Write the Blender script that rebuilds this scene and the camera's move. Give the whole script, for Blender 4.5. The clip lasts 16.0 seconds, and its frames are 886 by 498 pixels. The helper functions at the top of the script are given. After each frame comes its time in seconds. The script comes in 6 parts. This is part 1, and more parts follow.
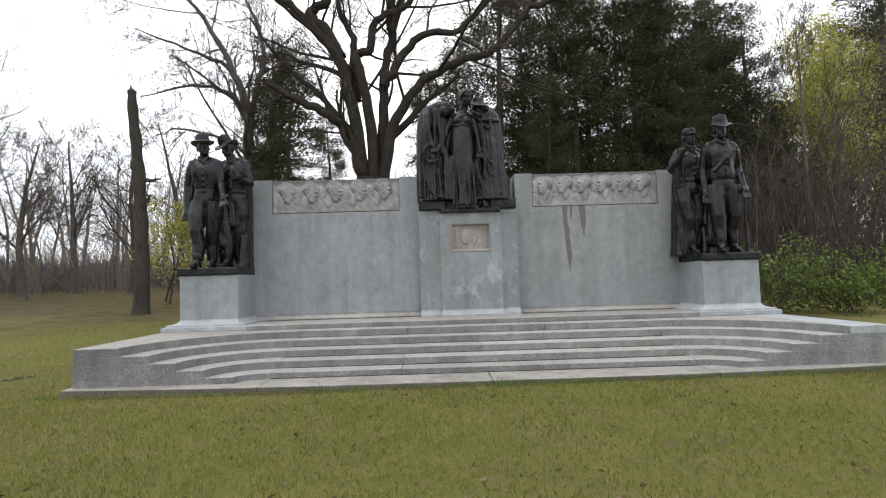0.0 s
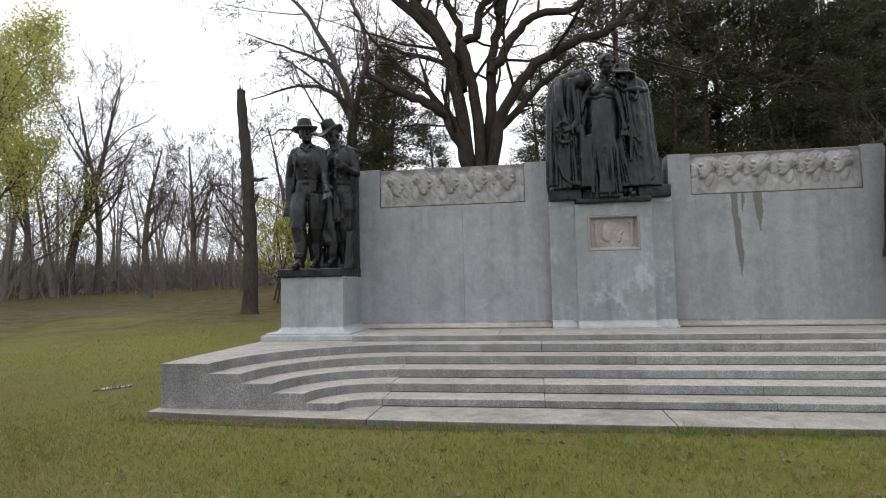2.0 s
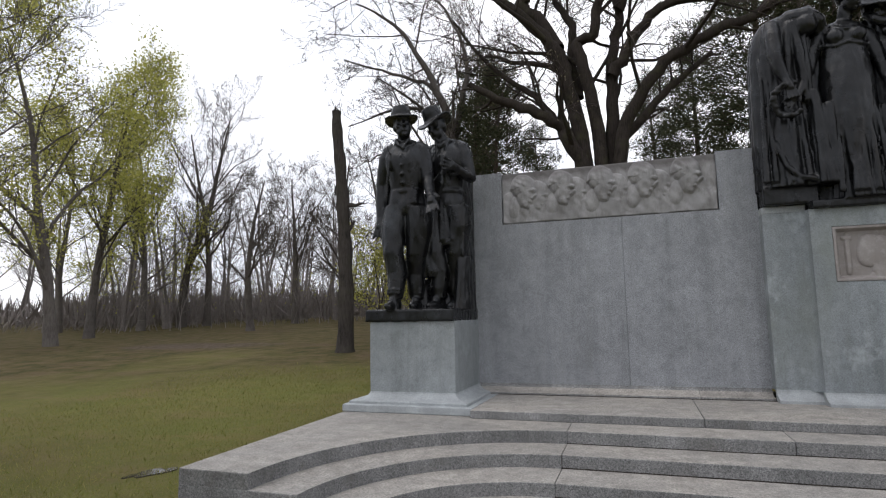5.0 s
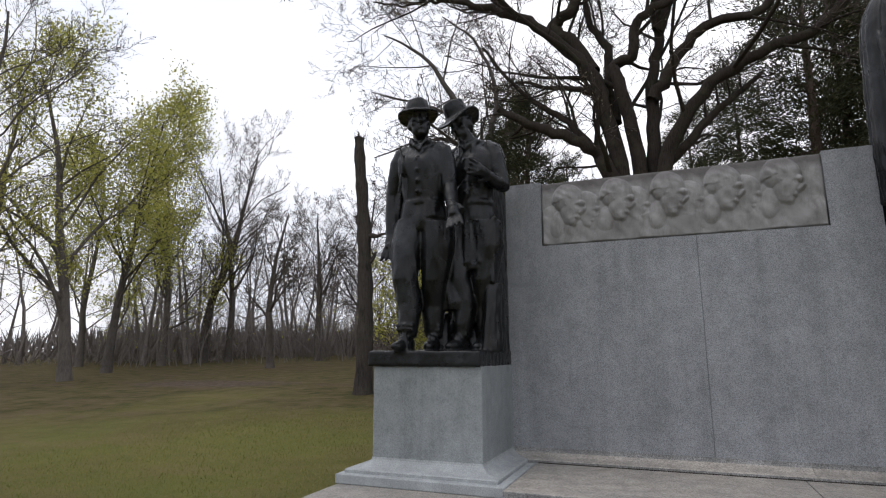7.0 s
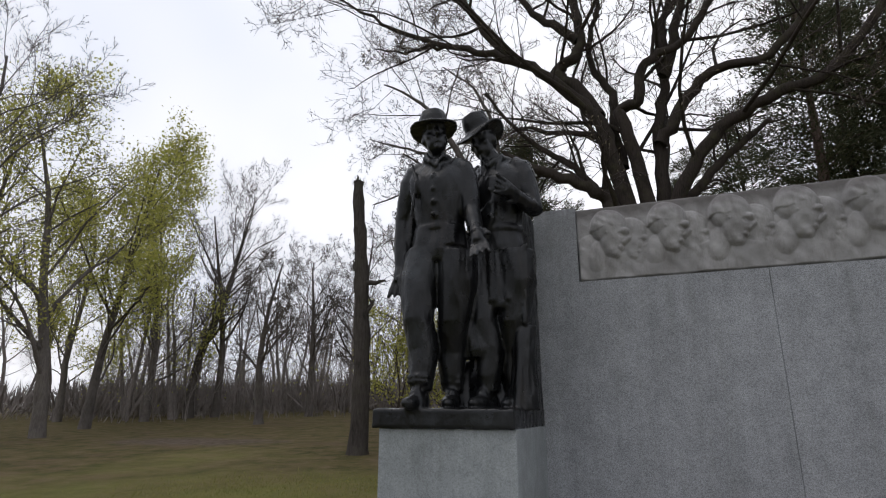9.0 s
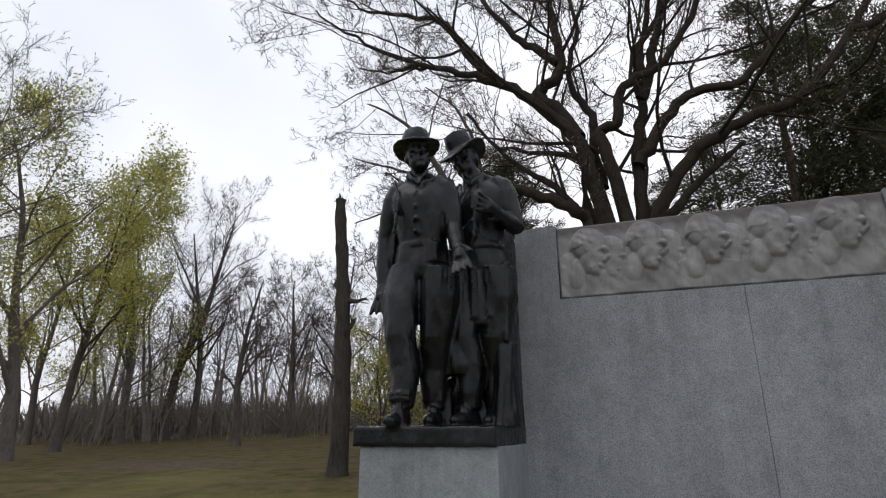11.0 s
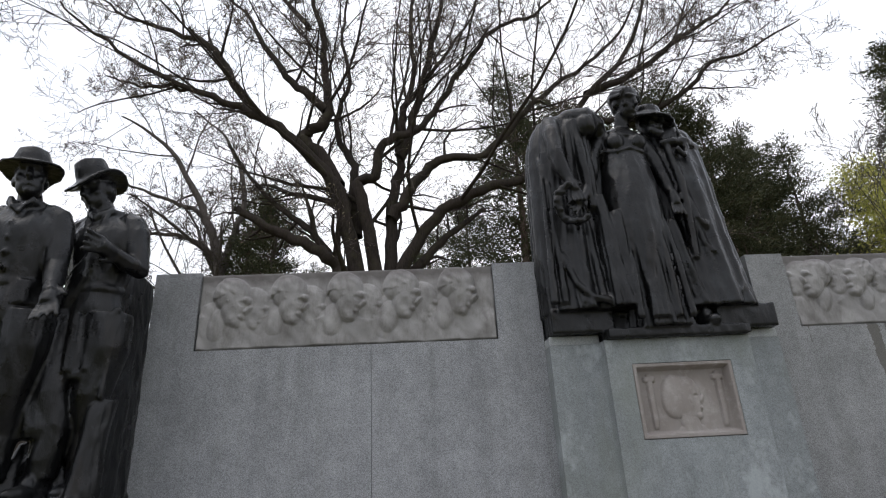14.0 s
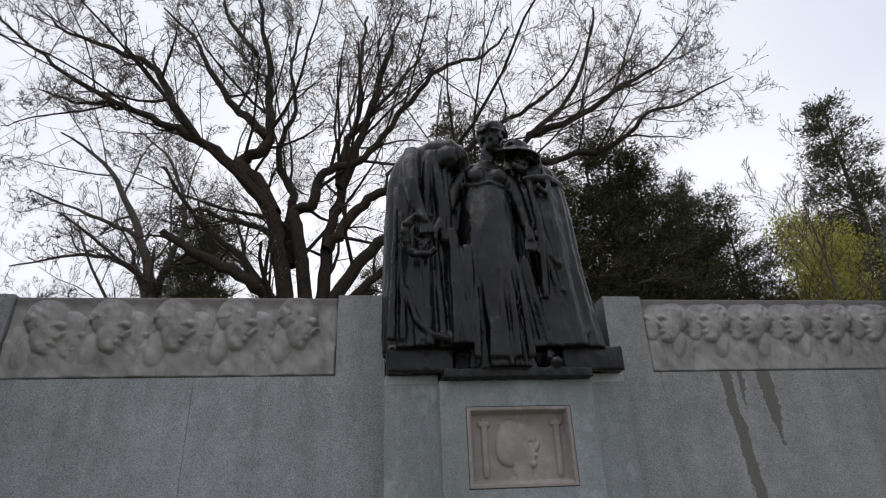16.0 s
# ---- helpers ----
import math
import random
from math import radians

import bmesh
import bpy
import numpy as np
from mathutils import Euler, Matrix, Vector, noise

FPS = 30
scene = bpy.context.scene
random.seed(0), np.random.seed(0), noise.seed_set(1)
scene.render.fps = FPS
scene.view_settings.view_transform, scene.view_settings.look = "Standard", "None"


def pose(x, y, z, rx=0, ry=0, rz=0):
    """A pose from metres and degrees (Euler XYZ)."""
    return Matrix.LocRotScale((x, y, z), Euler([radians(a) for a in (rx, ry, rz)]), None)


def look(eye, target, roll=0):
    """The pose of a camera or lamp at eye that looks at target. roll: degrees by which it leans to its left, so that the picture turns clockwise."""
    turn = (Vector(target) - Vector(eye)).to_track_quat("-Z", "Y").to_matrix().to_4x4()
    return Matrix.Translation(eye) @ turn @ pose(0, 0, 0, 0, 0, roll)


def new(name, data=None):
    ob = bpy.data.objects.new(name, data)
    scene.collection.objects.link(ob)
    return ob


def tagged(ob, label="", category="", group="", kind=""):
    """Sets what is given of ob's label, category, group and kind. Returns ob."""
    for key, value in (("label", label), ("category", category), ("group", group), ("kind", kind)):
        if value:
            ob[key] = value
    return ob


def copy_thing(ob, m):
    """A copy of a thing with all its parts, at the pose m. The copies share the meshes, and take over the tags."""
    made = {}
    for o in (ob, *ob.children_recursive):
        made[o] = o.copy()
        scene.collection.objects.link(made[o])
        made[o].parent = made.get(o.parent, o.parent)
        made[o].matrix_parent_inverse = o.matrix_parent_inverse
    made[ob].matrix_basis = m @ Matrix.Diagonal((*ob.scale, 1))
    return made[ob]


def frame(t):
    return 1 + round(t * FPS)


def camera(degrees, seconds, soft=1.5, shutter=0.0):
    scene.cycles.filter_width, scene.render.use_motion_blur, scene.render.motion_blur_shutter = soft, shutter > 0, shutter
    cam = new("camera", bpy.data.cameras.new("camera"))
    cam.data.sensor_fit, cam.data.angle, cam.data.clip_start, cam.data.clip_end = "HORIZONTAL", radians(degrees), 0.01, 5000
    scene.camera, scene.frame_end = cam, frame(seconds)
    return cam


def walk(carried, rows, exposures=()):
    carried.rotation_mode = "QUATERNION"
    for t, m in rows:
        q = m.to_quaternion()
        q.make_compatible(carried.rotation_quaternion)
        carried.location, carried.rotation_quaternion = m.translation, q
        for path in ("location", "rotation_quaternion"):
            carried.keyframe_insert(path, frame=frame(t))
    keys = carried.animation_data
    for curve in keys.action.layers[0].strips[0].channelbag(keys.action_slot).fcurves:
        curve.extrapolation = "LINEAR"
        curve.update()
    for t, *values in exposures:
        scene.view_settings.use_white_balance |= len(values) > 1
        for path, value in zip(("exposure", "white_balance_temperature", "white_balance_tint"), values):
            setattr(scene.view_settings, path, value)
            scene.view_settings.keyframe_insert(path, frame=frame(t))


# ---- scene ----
cam = camera(76.0, 16.0, soft=1.15)
PATH = [
    (0, (-0.785, -1.686, 1.597), (-0.757, 0.311, 1.709), -1.7),
    (0.5, (-0.894, -1.239, 1.609), (-0.916, 0.758, 1.711), -1.8),
    (1, (-1.124, -0.814, 1.635), (-1.231, 1.181, 1.733), -1.4),
    (1.5, (-1.353, -0.28, 1.7), (-1.569, 1.706, 1.804), -1.2),
    (2, (-1.5, 0.318, 1.7), (-1.812, 2.29, 1.82), -1.2),
    (2.5, (-1.723, 0.862, 1.699), (-2.147, 2.812, 1.832), -1.0),
    (3, (-1.976, 1.389, 1.742), (-2.471, 3.321, 1.892), -0.7),
    (3.5, (-2.143, 1.962, 1.804), (-2.687, 3.88, 1.966), -0.8),
    (4, (-2.421, 2.429, 1.826), (-3.007, 4.333, 2.006), -0.6),
    (4.2, (-2.521, 2.608, 1.859), (-3.119, 4.507, 2.052), -0.6),
    (6.3, (-2.989, 4.653, 1.977), (-3.688, 6.501, 2.287), -0.8),
    (6.5, (-3.044, 4.761, 1.978), (-3.749, 6.603, 2.308), -0.3),
    (7, (-3.289, 5.082, 2.001), (-4.012, 6.91, 2.365), -0.2),
    (7.5, (-3.516, 5.39, 1.994), (-4.244, 7.209, 2.397), 0.3),
    (8, (-3.66, 5.739, 2.018), (-4.377, 7.55, 2.473), 0.0),
    (8.5, (-3.779, 5.942, 2.03), (-4.49, 7.743, 2.53), -0.0),
    (9, (-3.935, 6.047, 2.031), (-4.628, 7.842, 2.575), 0.0),
    (11.3, (-3.925, 6.022, 2.006), (-4.528, 7.829, 2.617), -0.4),
    (11.5, (-3.871, 6.072, 2.028), (-4.444, 7.888, 2.639), -0.3),
    (12, (-3.613, 6.078, 2.039), (-4.063, 7.926, 2.656), -1.0),
    (12.5, (-3.247, 6.049, 2.057), (-3.559, 7.919, 2.696), -2.0),
    (13, (-2.977, 6.068, 2.075), (-3.126, 7.952, 2.731), -2.8),
    (13.5, (-2.758, 6.23, 2.09), (-2.757, 8.109, 2.776), -3.0),
    (14, (-2.488, 6.297, 2.096), (-2.377, 8.157, 2.823), -3.1),
    (14.5, (-2.107, 6.314, 2.087), (-1.94, 8.154, 2.853), -3.1),
    (15, (-1.8, 6.417, 2.077), (-1.604, 8.246, 2.863), -2.8),
    (15.5, (-1.531, 6.464, 2.102), (-1.315, 8.282, 2.907), -2.5),
    (16, (-1.246, 6.476, 2.115), (-1.012, 8.278, 2.951), -2.3),
]
walk(cam, [(t, look(eye, target, roll)) for t, eye, target, roll in PATH],
     exposures=[(0, 0.53, 6450, 10), (2, 0.36, 6450, 11), (3.5, 0.10, 6400, 12), (7, -0.2, 6350, 13), (9, -0.36, 6350, 13), (12, -0.32, 6350, 13), (13.5, 0.0, 6350, 12), (15, -0.25, 6350, 13), (16, -0.42, 6350, 13)])

# ---- world, sun ----
world = bpy.data.worlds.new("overcast")
scene.world = world
world.use_nodes = True
wn, wl = world.node_tree.nodes, world.node_tree.links
sky = wn.new("ShaderNodeTexSky")
sky.sky_type = 'NISHITA'
sky.sun_disc = False
sky.sun_elevation = radians(70)
sky.sun_rotation = radians(-126)
sky.air_density, sky.dust_density, sky.ozone_density = 1.0, 6.0, 1.0
dim = wn.new("ShaderNodeMix"); dim.data_type = 'RGBA'; dim.blend_type = 'MULTIPLY'
dim.inputs[0].default_value = 1.0
dim.inputs[7].default_value = (0.10, 0.10, 0.10, 1)
wl.new(sky.outputs[0], dim.inputs[6])
# cloud deck: bright above, a little greyer and bluer in soft patches
wtc = wn.new("ShaderNodeTexCoord")
wno = wn.new("ShaderNodeTexNoise"); wno.inputs["Scale"].default_value = 1.6; wno.inputs["Detail"].default_value = 3
wl.new(wtc.outputs["Generated"], wno.inputs["Vector"])
wra = wn.new("ShaderNodeValToRGB")
wra.color_ramp.elements[0].position, wra.color_ramp.elements[0].color = 0.32, (0.76, 0.81, 0.89, 1)
wra.color_ramp.elements[1].position, wra.color_ramp.elements[1].color = 0.62, (1.02, 1.02, 1.03, 1)
wl.new(wno.outputs[0], wra.inputs[0])
wmix = wn.new("ShaderNodeMix"); wmix.data_type = 'RGBA'; wmix.inputs[0].default_value = 0.88
wl.new(dim.outputs[2], wmix.inputs[6]); wl.new(wra.outputs[0], wmix.inputs[7])
# the deck is a little brighter beyond the monument
wsep = wn.new("ShaderNodeSeparateXYZ"); wl.new(wtc.outputs["Generated"], wsep.inputs[0])
wgr = wn.new("ShaderNodeMapRange")
wgr.inputs["From Min"].default_value, wgr.inputs["From Max"].default_value = -1.0, 1.0
wgr.inputs["To Min"].default_value, wgr.inputs["To Max"].default_value = 0.88, 1.08
wl.new(wsep.outputs[1], wgr.inputs["Value"])
wmul = wn.new("ShaderNodeMix"); wmul.data_type = 'RGBA'; wmul.blend_type = 'MULTIPLY'; wmul.inputs[0].default_value = 1.0
wl.new(wmix.outputs[2], wmul.inputs[6]); wl.new(wgr.outputs[0], wmul.inputs[7])
wl.new(wmul.outputs[2], wn["Background"].inputs[0])
wn["Background"].inputs[1].default_value = 1.4
sun_data = bpy.data.lights.new("sun", 'SUN')
sun_data.energy, sun_data.angle, sun_data.color = 0.7, radians(40), (1.0, 0.97, 0.92)
sun = new("sun", sun_data)
sun.matrix_world = look((-16, -2, 55), (0, 10, 0))

# ---- materials ----


class Nodes:
    """A small hand for building node materials."""

    def __init__(self, name, rough=0.8, metal=0.0, spec=0.5):
        self.m = bpy.data.materials.new(name)
        self.m.use_nodes = True
        self.t = self.m.node_tree
        self.b = self.t.nodes["Principled BSDF"]
        self.b.inputs["Roughness"].default_value = rough
        self.b.inputs["Metallic"].default_value = metal
        self.b.inputs["Specular IOR Level"].default_value = spec
        self.tc = self.t.nodes.new("ShaderNodeTexCoord")
        self.oi = self.t.nodes.new("ShaderNodeObjectInfo")

    def link(self, a, b):
        self.t.links.new(a, b)

    def coord(self, sx=1, sy=1, sz=1, off=None):
        mp = self.t.nodes.new("ShaderNodeMapping")
        mp.inputs["Scale"].default_value = (sx, sy, sz)
        self.link(self.tc.outputs["Object"], mp.inputs["Vector"])
        if off is not None:
            mp.inputs["Location"].default_value = off
        return mp.outputs[0]

    def noise(self, scale, detail=4, rough=0.6, vec=None):
        n = self.t.nodes.new("ShaderNodeTexNoise")
        n.inputs["Scale"].default_value = scale
        n.inputs["Detail"].default_value = detail
        n.inputs["Roughness"].default_value = rough
        self.link(vec if vec is not None else self.tc.outputs["Object"], n.inputs["Vector"])
        return n.outputs[0]

    def ramp(self, fac, *stops):
        r = self.t.nodes.new("ShaderNodeValToRGB")
        e = r.color_ramp.elements
        while len(e) < len(stops):
            e.new(0.5)
        for el, (p, c) in zip(e, stops):
            el.position = p
            el.color = (*c, 1) if isinstance(c, tuple) else (c, c, c, 1)
        self.link(fac, r.inputs[0])
        return r.outputs[0]

    def mix(self, fac, a, b, mode='MIX'):
        n = self.t.nodes.new("ShaderNodeMix")
        n.data_type, n.blend_type = 'RGBA', mode
        for v, s in ((fac, n.inputs[0]), (a, n.inputs[6]), (b, n.inputs[7])):
            if isinstance(v, (int, float)):
                s.default_value = v
            elif isinstance(v, tuple):
                s.default_value = (*v, 1)
            else:
                self.link(v, s)
        return n.outputs[2]

    def math(self, op, a, b=0.0, c=0.0):
        n = self.t.nodes.new("ShaderNodeMath")
        n.operation = op
        for v, s in zip((a, b, c), n.inputs):
            if isinstance(v, (int, float)):
                s.default_value = v
            else:
                self.link(v, s)
        return n.outputs[0]

    def xyz(self):
        s = self.t.nodes.new("ShaderNodeSeparateXYZ")
        self.link(self.tc.outputs["Object"], s.inputs[0])
        return s.outputs

    def up(self):
        g = self.t.nodes.new("ShaderNodeNewGeometry")
        s = self.t.nodes.new("ShaderNodeSeparateXYZ")
        self.link(g.outputs["True Normal"], s.inputs[0])
        return s.outputs[2], g

    def bump(self, height, strength=0.3, dist=0.01):
        n = self.t.nodes.new("ShaderNodeBump")
        n.inputs["Strength"].default_value = strength
        n.inputs["Distance"].default_value = dist
        self.link(height, n.inputs["Height"])
        self.link(n.outputs[0], self.b.inputs["Normal"])

    def color(self, c):
        self.link(c, self.b.inputs["Base Color"])
        return self

    def rough(self, r):
        self.link(r, self.b.inputs["Roughness"])


def granite(name, light, dark, grain=0.5, streak=0.3, tread=None, piece=0.0):
    """Speckled granite with rain streaks down the faces; tread: weathered colour of the flat tops, set paler for their
    sky light.
    """
    n = Nodes(name, 0.72, spec=0.35)
    c = n.ramp(n.noise(1.1, 5, 0.65), (0.3, dark), (0.7, light))
    c = n.mix(1.0, c, n.ramp(n.noise(7, 5, 0.7), (0.3, 0.86), (0.7, 1.12)), 'MULTIPLY')
    speck = n.ramp(n.noise(85, 2, 0.7), (0.36, 0.50), (0.50, 0.98), (0.66, 1.25))
    speck2 = n.ramp(n.noise(230, 2, 0.6), (0.38, 0.62), (0.6, 1.12))
    c = n.mix(grain, c, n.mix(1.0, c, n.mix(1.0, speck, speck2, 'MULTIPLY'), 'MULTIPLY'))
    st = n.ramp(n.noise(2.2, 5, 0.65, n.coord(1.6, 1.6, 0.10)), (0.36, 0.66), (0.6, 1.05))
    c = n.mix(streak, c, n.mix(1.0, c, st, 'MULTIPLY'))
    st2 = n.ramp(n.noise(5.5, 4, 0.6, n.coord(2.4, 2.4, 0.22)), (0.5, 0.0), (0.78, 1.0))
    c = n.mix(n.math('MULTIPLY', st2, streak * 0.55), c, (0.14, 0.148, 0.132))
    if tread:
        up, _ = n.up()
        f = n.math('MULTIPLY', n.math('GREATER_THAN', up, 0.7), n.ramp(n.noise(0.9, 6, 0.7), (0.3, 0.45), (0.6, 0.95)))
        c = n.mix(f, c, n.mix(n.ramp(n.noise(7, 6, 0.7), (0.35, 0.0), (0.65, 1.0)), tread, tuple(v * 1.5 for v in tread)))
    if tread:
        coarse = n.ramp(n.noise(48, 3, 0.75), (0.36, 0.62), (0.50, 1.0), (0.64, 1.30))
        c = n.mix(grain, c, n.mix(1.0, c, coarse, 'MULTIPLY'))
        grime = n.ramp(n.noise(2.6, 7, 0.75), (0.54, 0.0), (0.74, 0.6))
        c = n.mix(grime, c, (0.115, 0.105, 0.090))
    if piece:
        c = n.mix(1.0, c, n.ramp(n.oi.outputs["Random"], (0.0, 1 - piece), (1.0, 1 + piece)), 'MULTIPLY')
    n.color(c)
    n.rough(n.ramp(n.noise(3, 4), (0.3, 0.55), (0.7, 0.85)))
    n.bump(n.noise(140, 3, 0.7), 0.25, 0.004)
    return n


WALL_GRANITE = granite("wall_granite", (0.318, 0.330, 0.349), (0.258, 0.268, 0.283), 0.72, 0.45).m
PED_GRANITE = granite("pedestal_granite", (0.31, 0.335, 0.345), (0.235, 0.255, 0.26), 0.5, 0.4).m
# tread colour lightened over the risers, as if catching more sky
STEP_GRANITE = granite("step_granite", (0.275, 0.275, 0.272), (0.185, 0.185, 0.183), 0.85, 0.6, (0.255, 0.238, 0.213), 0.12).m
PALE_GRANITE = granite("pale_granite", (0.40, 0.425, 0.435), (0.31, 0.33, 0.335), 0.4, 0.3, None, 0.05).m
# slab front and sides set darker than its flat top
SLAB_STONE = granite("slab_stone", (0.155, 0.14, 0.12), (0.095, 0.085, 0.072), 0.6, 0.4, (0.225, 0.212, 0.188)).m


def stained_granite():
    """Granite with dark algae streaks that run down from the foot of the carved panel."""
    n = granite("stained_granite", (0.305, 0.314, 0.322), (0.245, 0.253, 0.258), 0.7, 0.4)
    old = n.b.inputs["Base Color"].links[0].from_socket
    x, y, z = n.xyz()
    wob = n.math('MULTIPLY', n.math('SUBTRACT', n.noise(2.5, 3, 0.6), 0.5), 0.12)
    fuzz = n.math('MULTIPLY', n.math('SUBTRACT', n.noise(26, 4, 0.7), 0.5), 0.09)
    total = None
    for x0, slope, half, bottom in ((2.40, -0.06, 0.075, 1.62), (2.56, -0.02, 0.05, 2.8), (2.83, -0.045, 0.095, 2.48), (1.70, 0.02, 0.03, 2.95)):
        mid = n.math('ADD', n.math('MULTIPLY_ADD', n.math('SUBTRACT', 3.33, z), -slope, x0), wob)
        d = n.math('ABSOLUTE', n.math('SUBTRACT', x, mid))
        taper = n.math('MULTIPLY', n.ramp(n.math('SUBTRACT', z, bottom), (0.0, 0.0), (0.55, 1.0)), half)
        inside = n.math('GREATER_THAN', n.math('ADD', taper, fuzz), n.math('ADD', d, 0.012))
        inside = n.math('MULTIPLY', inside, n.math('MULTIPLY', n.math('GREATER_THAN', z, bottom), n.math('LESS_THAN', z, 3.34)))
        total = inside if total is None else n.math('MAXIMUM', total, inside)
    dark = n.mix(n.noise(40, 3), (0.06, 0.056, 0.048), (0.12, 0.113, 0.10))
    n.color(n.mix(n.math('MULTIPLY', total, 0.8), old, dark))
    return n.m


STAINED = stained_granite()


def pier_granite():
    n = granite("pier_granite", (0.285, 0.31, 0.325), (0.205, 0.228, 0.235), 0.5, 0.45)
    old = n.b.inputs["Base Color"].links[0].from_socket
    c = n.mix(n.ramp(n.noise(1.4, 4, 0.6, n.coord(1, 1, 0.5)), (0.45, 0.0), (0.75, 0.5)), old, (0.18, 0.20, 0.165))
    c = n.mix(n.ramp(n.noise(2.1, 5, 0.7, n.coord(1, 1, 0.7, (3, 1, 2))), (0.56, 0.0), (0.66, 0.6)), c, (0.38, 0.415, 0.43))
    n.color(c)
    return n.m


PIER = pier_granite()

n = Nodes("bronze", 0.36, 0.55, 0.52)
c = n.ramp(n.noise(2.2, 5, 0.6), (0.3, (0.006, 0.0062, 0.0068)), (0.60, (0.016, 0.0170, 0.0182)), (0.82, (0.050, 0.056, 0.061)))
c = n.mix(n.ramp(n.noise(3.0, 4, 0.6, n.coord(3, 3, 0.35)), (0.55, 0.0), (0.85, 0.35)), c, (0.048, 0.038, 0.030))
n.color(c)
n.rough(n.ramp(n.noise(6, 5), (0.3, 0.22), (0.7, 0.42)))
n.bump(n.math('ADD', n.noise(9, 4, 0.6, n.coord(1.4, 1.4, 0.5)), n.math('MULTIPLY', n.noise(38, 5, 0.65), 0.25)), 0.35, 0.03)
BRONZE = n.m

n = Nodes("carved_marble", 0.7, spec=0.3)
c = n.ramp(n.noise(3.0, 5, 0.6), (0.3, (0.205, 0.201, 0.200)), (0.7, (0.350, 0.346, 0.344)))
c = n.mix(n.ramp(n.noise(7, 5, 0.7, n.coord(1, 1, 0.4)), (0.46, 0.0), (0.68, 0.75)), c, (0.15, 0.143, 0.138))
zz = n.xyz()[2]
c = n.mix(n.math('MULTIPLY', n.ramp(n.math('ADD', n.math('SUBTRACT', zz, 3.99), n.math('MULTIPLY', n.math('SUBTRACT', n.noise(6, 4), 0.5), 0.2)), (0.0, 0.0), (0.09, 1.0)), 0.75), c, (0.095, 0.086, 0.083))
n.color(c)
n.bump(n.math('ADD', n.noise(70, 4, 0.6), n.noise(16, 5, 0.7)), 0.35, 0.012)
MARBLE = n.m

n = Nodes("pink_marble", 0.65, spec=0.3)
c = n.ramp(n.noise(2.5, 5, 0.6, n.coord(1, 1, 0.6)), (0.3, (0.215, 0.193, 0.18)), (0.7, (0.30, 0.28, 0.267)))
c = n.mix(n.ramp(n.noise(9, 5, 0.7), (0.5, 0.0), (0.75, 0.5)), c, (0.43, 0.415, 0.40))
fx, fy, fz = n.xyz()
ex = n.math('MULTIPLY', n.math('SUBTRACT', fx, 0.20), 9.0)
ez = n.math('MULTIPLY', n.math('SUBTRACT', fz, 2.58), 3.6)
er = n.math('ADD', n.math('ADD', n.math('MULTIPLY', ex, ex), n.math('MULTIPLY', ez, ez)), n.math('MULTIPLY', n.noise(8, 4), 0.6))
c = n.mix(n.ramp(er, (0.5, 0.32), (1.3, 0.0)), c, (0.46, 0.44, 0.42))
n.color(c)
n.bump(n.noise(70, 4, 0.6), 0.15, 0.003)
PINK = n.m


def bark(name, dark, light, moss=0.0, scale=1.0):
    n = Nodes(name, 0.95, spec=0.15)
    ridge = n.noise(7 * scale, 6, 0.7, n.coord(2.6, 2.6, 0.4))
    c = n.ramp(ridge, (0.32, dark), (0.68, light))
    c = n.mix(n.ramp(n.noise(1.3, 4), (0.35, 0.0), (0.7, 0.5)), c, tuple(v * 1.35 for v in light))
    if moss:
        c = n.mix(n.math('MULTIPLY', n.ramp(n.noise(2.2, 5, 0.7), (0.5, 0.0), (0.68, 1.0)), moss), c, (0.10, 0.105, 0.045))
    c = n.mix(1.0, c, n.ramp(n.oi.outputs["Random"], (0, 0.75), (1, 1.25)), 'MULTIPLY')
    n.color(c)
    n.bump(ridge, 0.8, 0.03)
    return n.m


OAK_BARK = bark("oak_bark", (0.014, 0.0115, 0.010), (0.050, 0.041, 0.036), 0.25)
GREY_BARK = bark("grey_bark", (0.055, 0.048, 0.043), (0.135, 0.12, 0.11), 0.15)
TWIG = bark("twig_bark", (0.030, 0.024, 0.022), (0.085, 0.069, 0.063))
# distance haze put into the colour: paler grey bark for the far woods
HAZED_BARK = bark("hazed_bark", (0.105, 0.092, 0.084), (0.215, 0.192, 0.178))
SNAG_WOOD = bark("weathered_wood", (0.018, 0.0155, 0.014), (0.078, 0.068, 0.060), 0.15, 0.8)
CEDAR_BARK = bark("cedar_bark", (0.05, 0.035, 0.028), (0.12, 0.09, 0.075))


def leafy(name, a, b, trans=0.25):
    n = Nodes(name, 0.65, spec=0.25)
    g = n.t.nodes.new("ShaderNodeNewGeometry")
    c = n.ramp(g.outputs["Random Per Island"], (0.0, a), (1.0, b))
    c = n.mix(n.ramp(n.noise(0.6, 3), (0.35, 0.0), (0.65, 0.5)), c, tuple(v * 0.65 for v in a))
    n.color(c)
    t = n.t.nodes.new("ShaderNodeBsdfTranslucent")
    n.link(c, t.inputs[0])
    ms = n.t.nodes.new("ShaderNodeMixShader")
    ms.inputs[0].default_value = trans
    n.link(n.b.outputs[0], ms.inputs[1]); n.link(t.outputs[0], ms.inputs[2])
    n.link(ms.outputs[0], n.t.nodes["Material Output"].inputs[0])
    return n.m


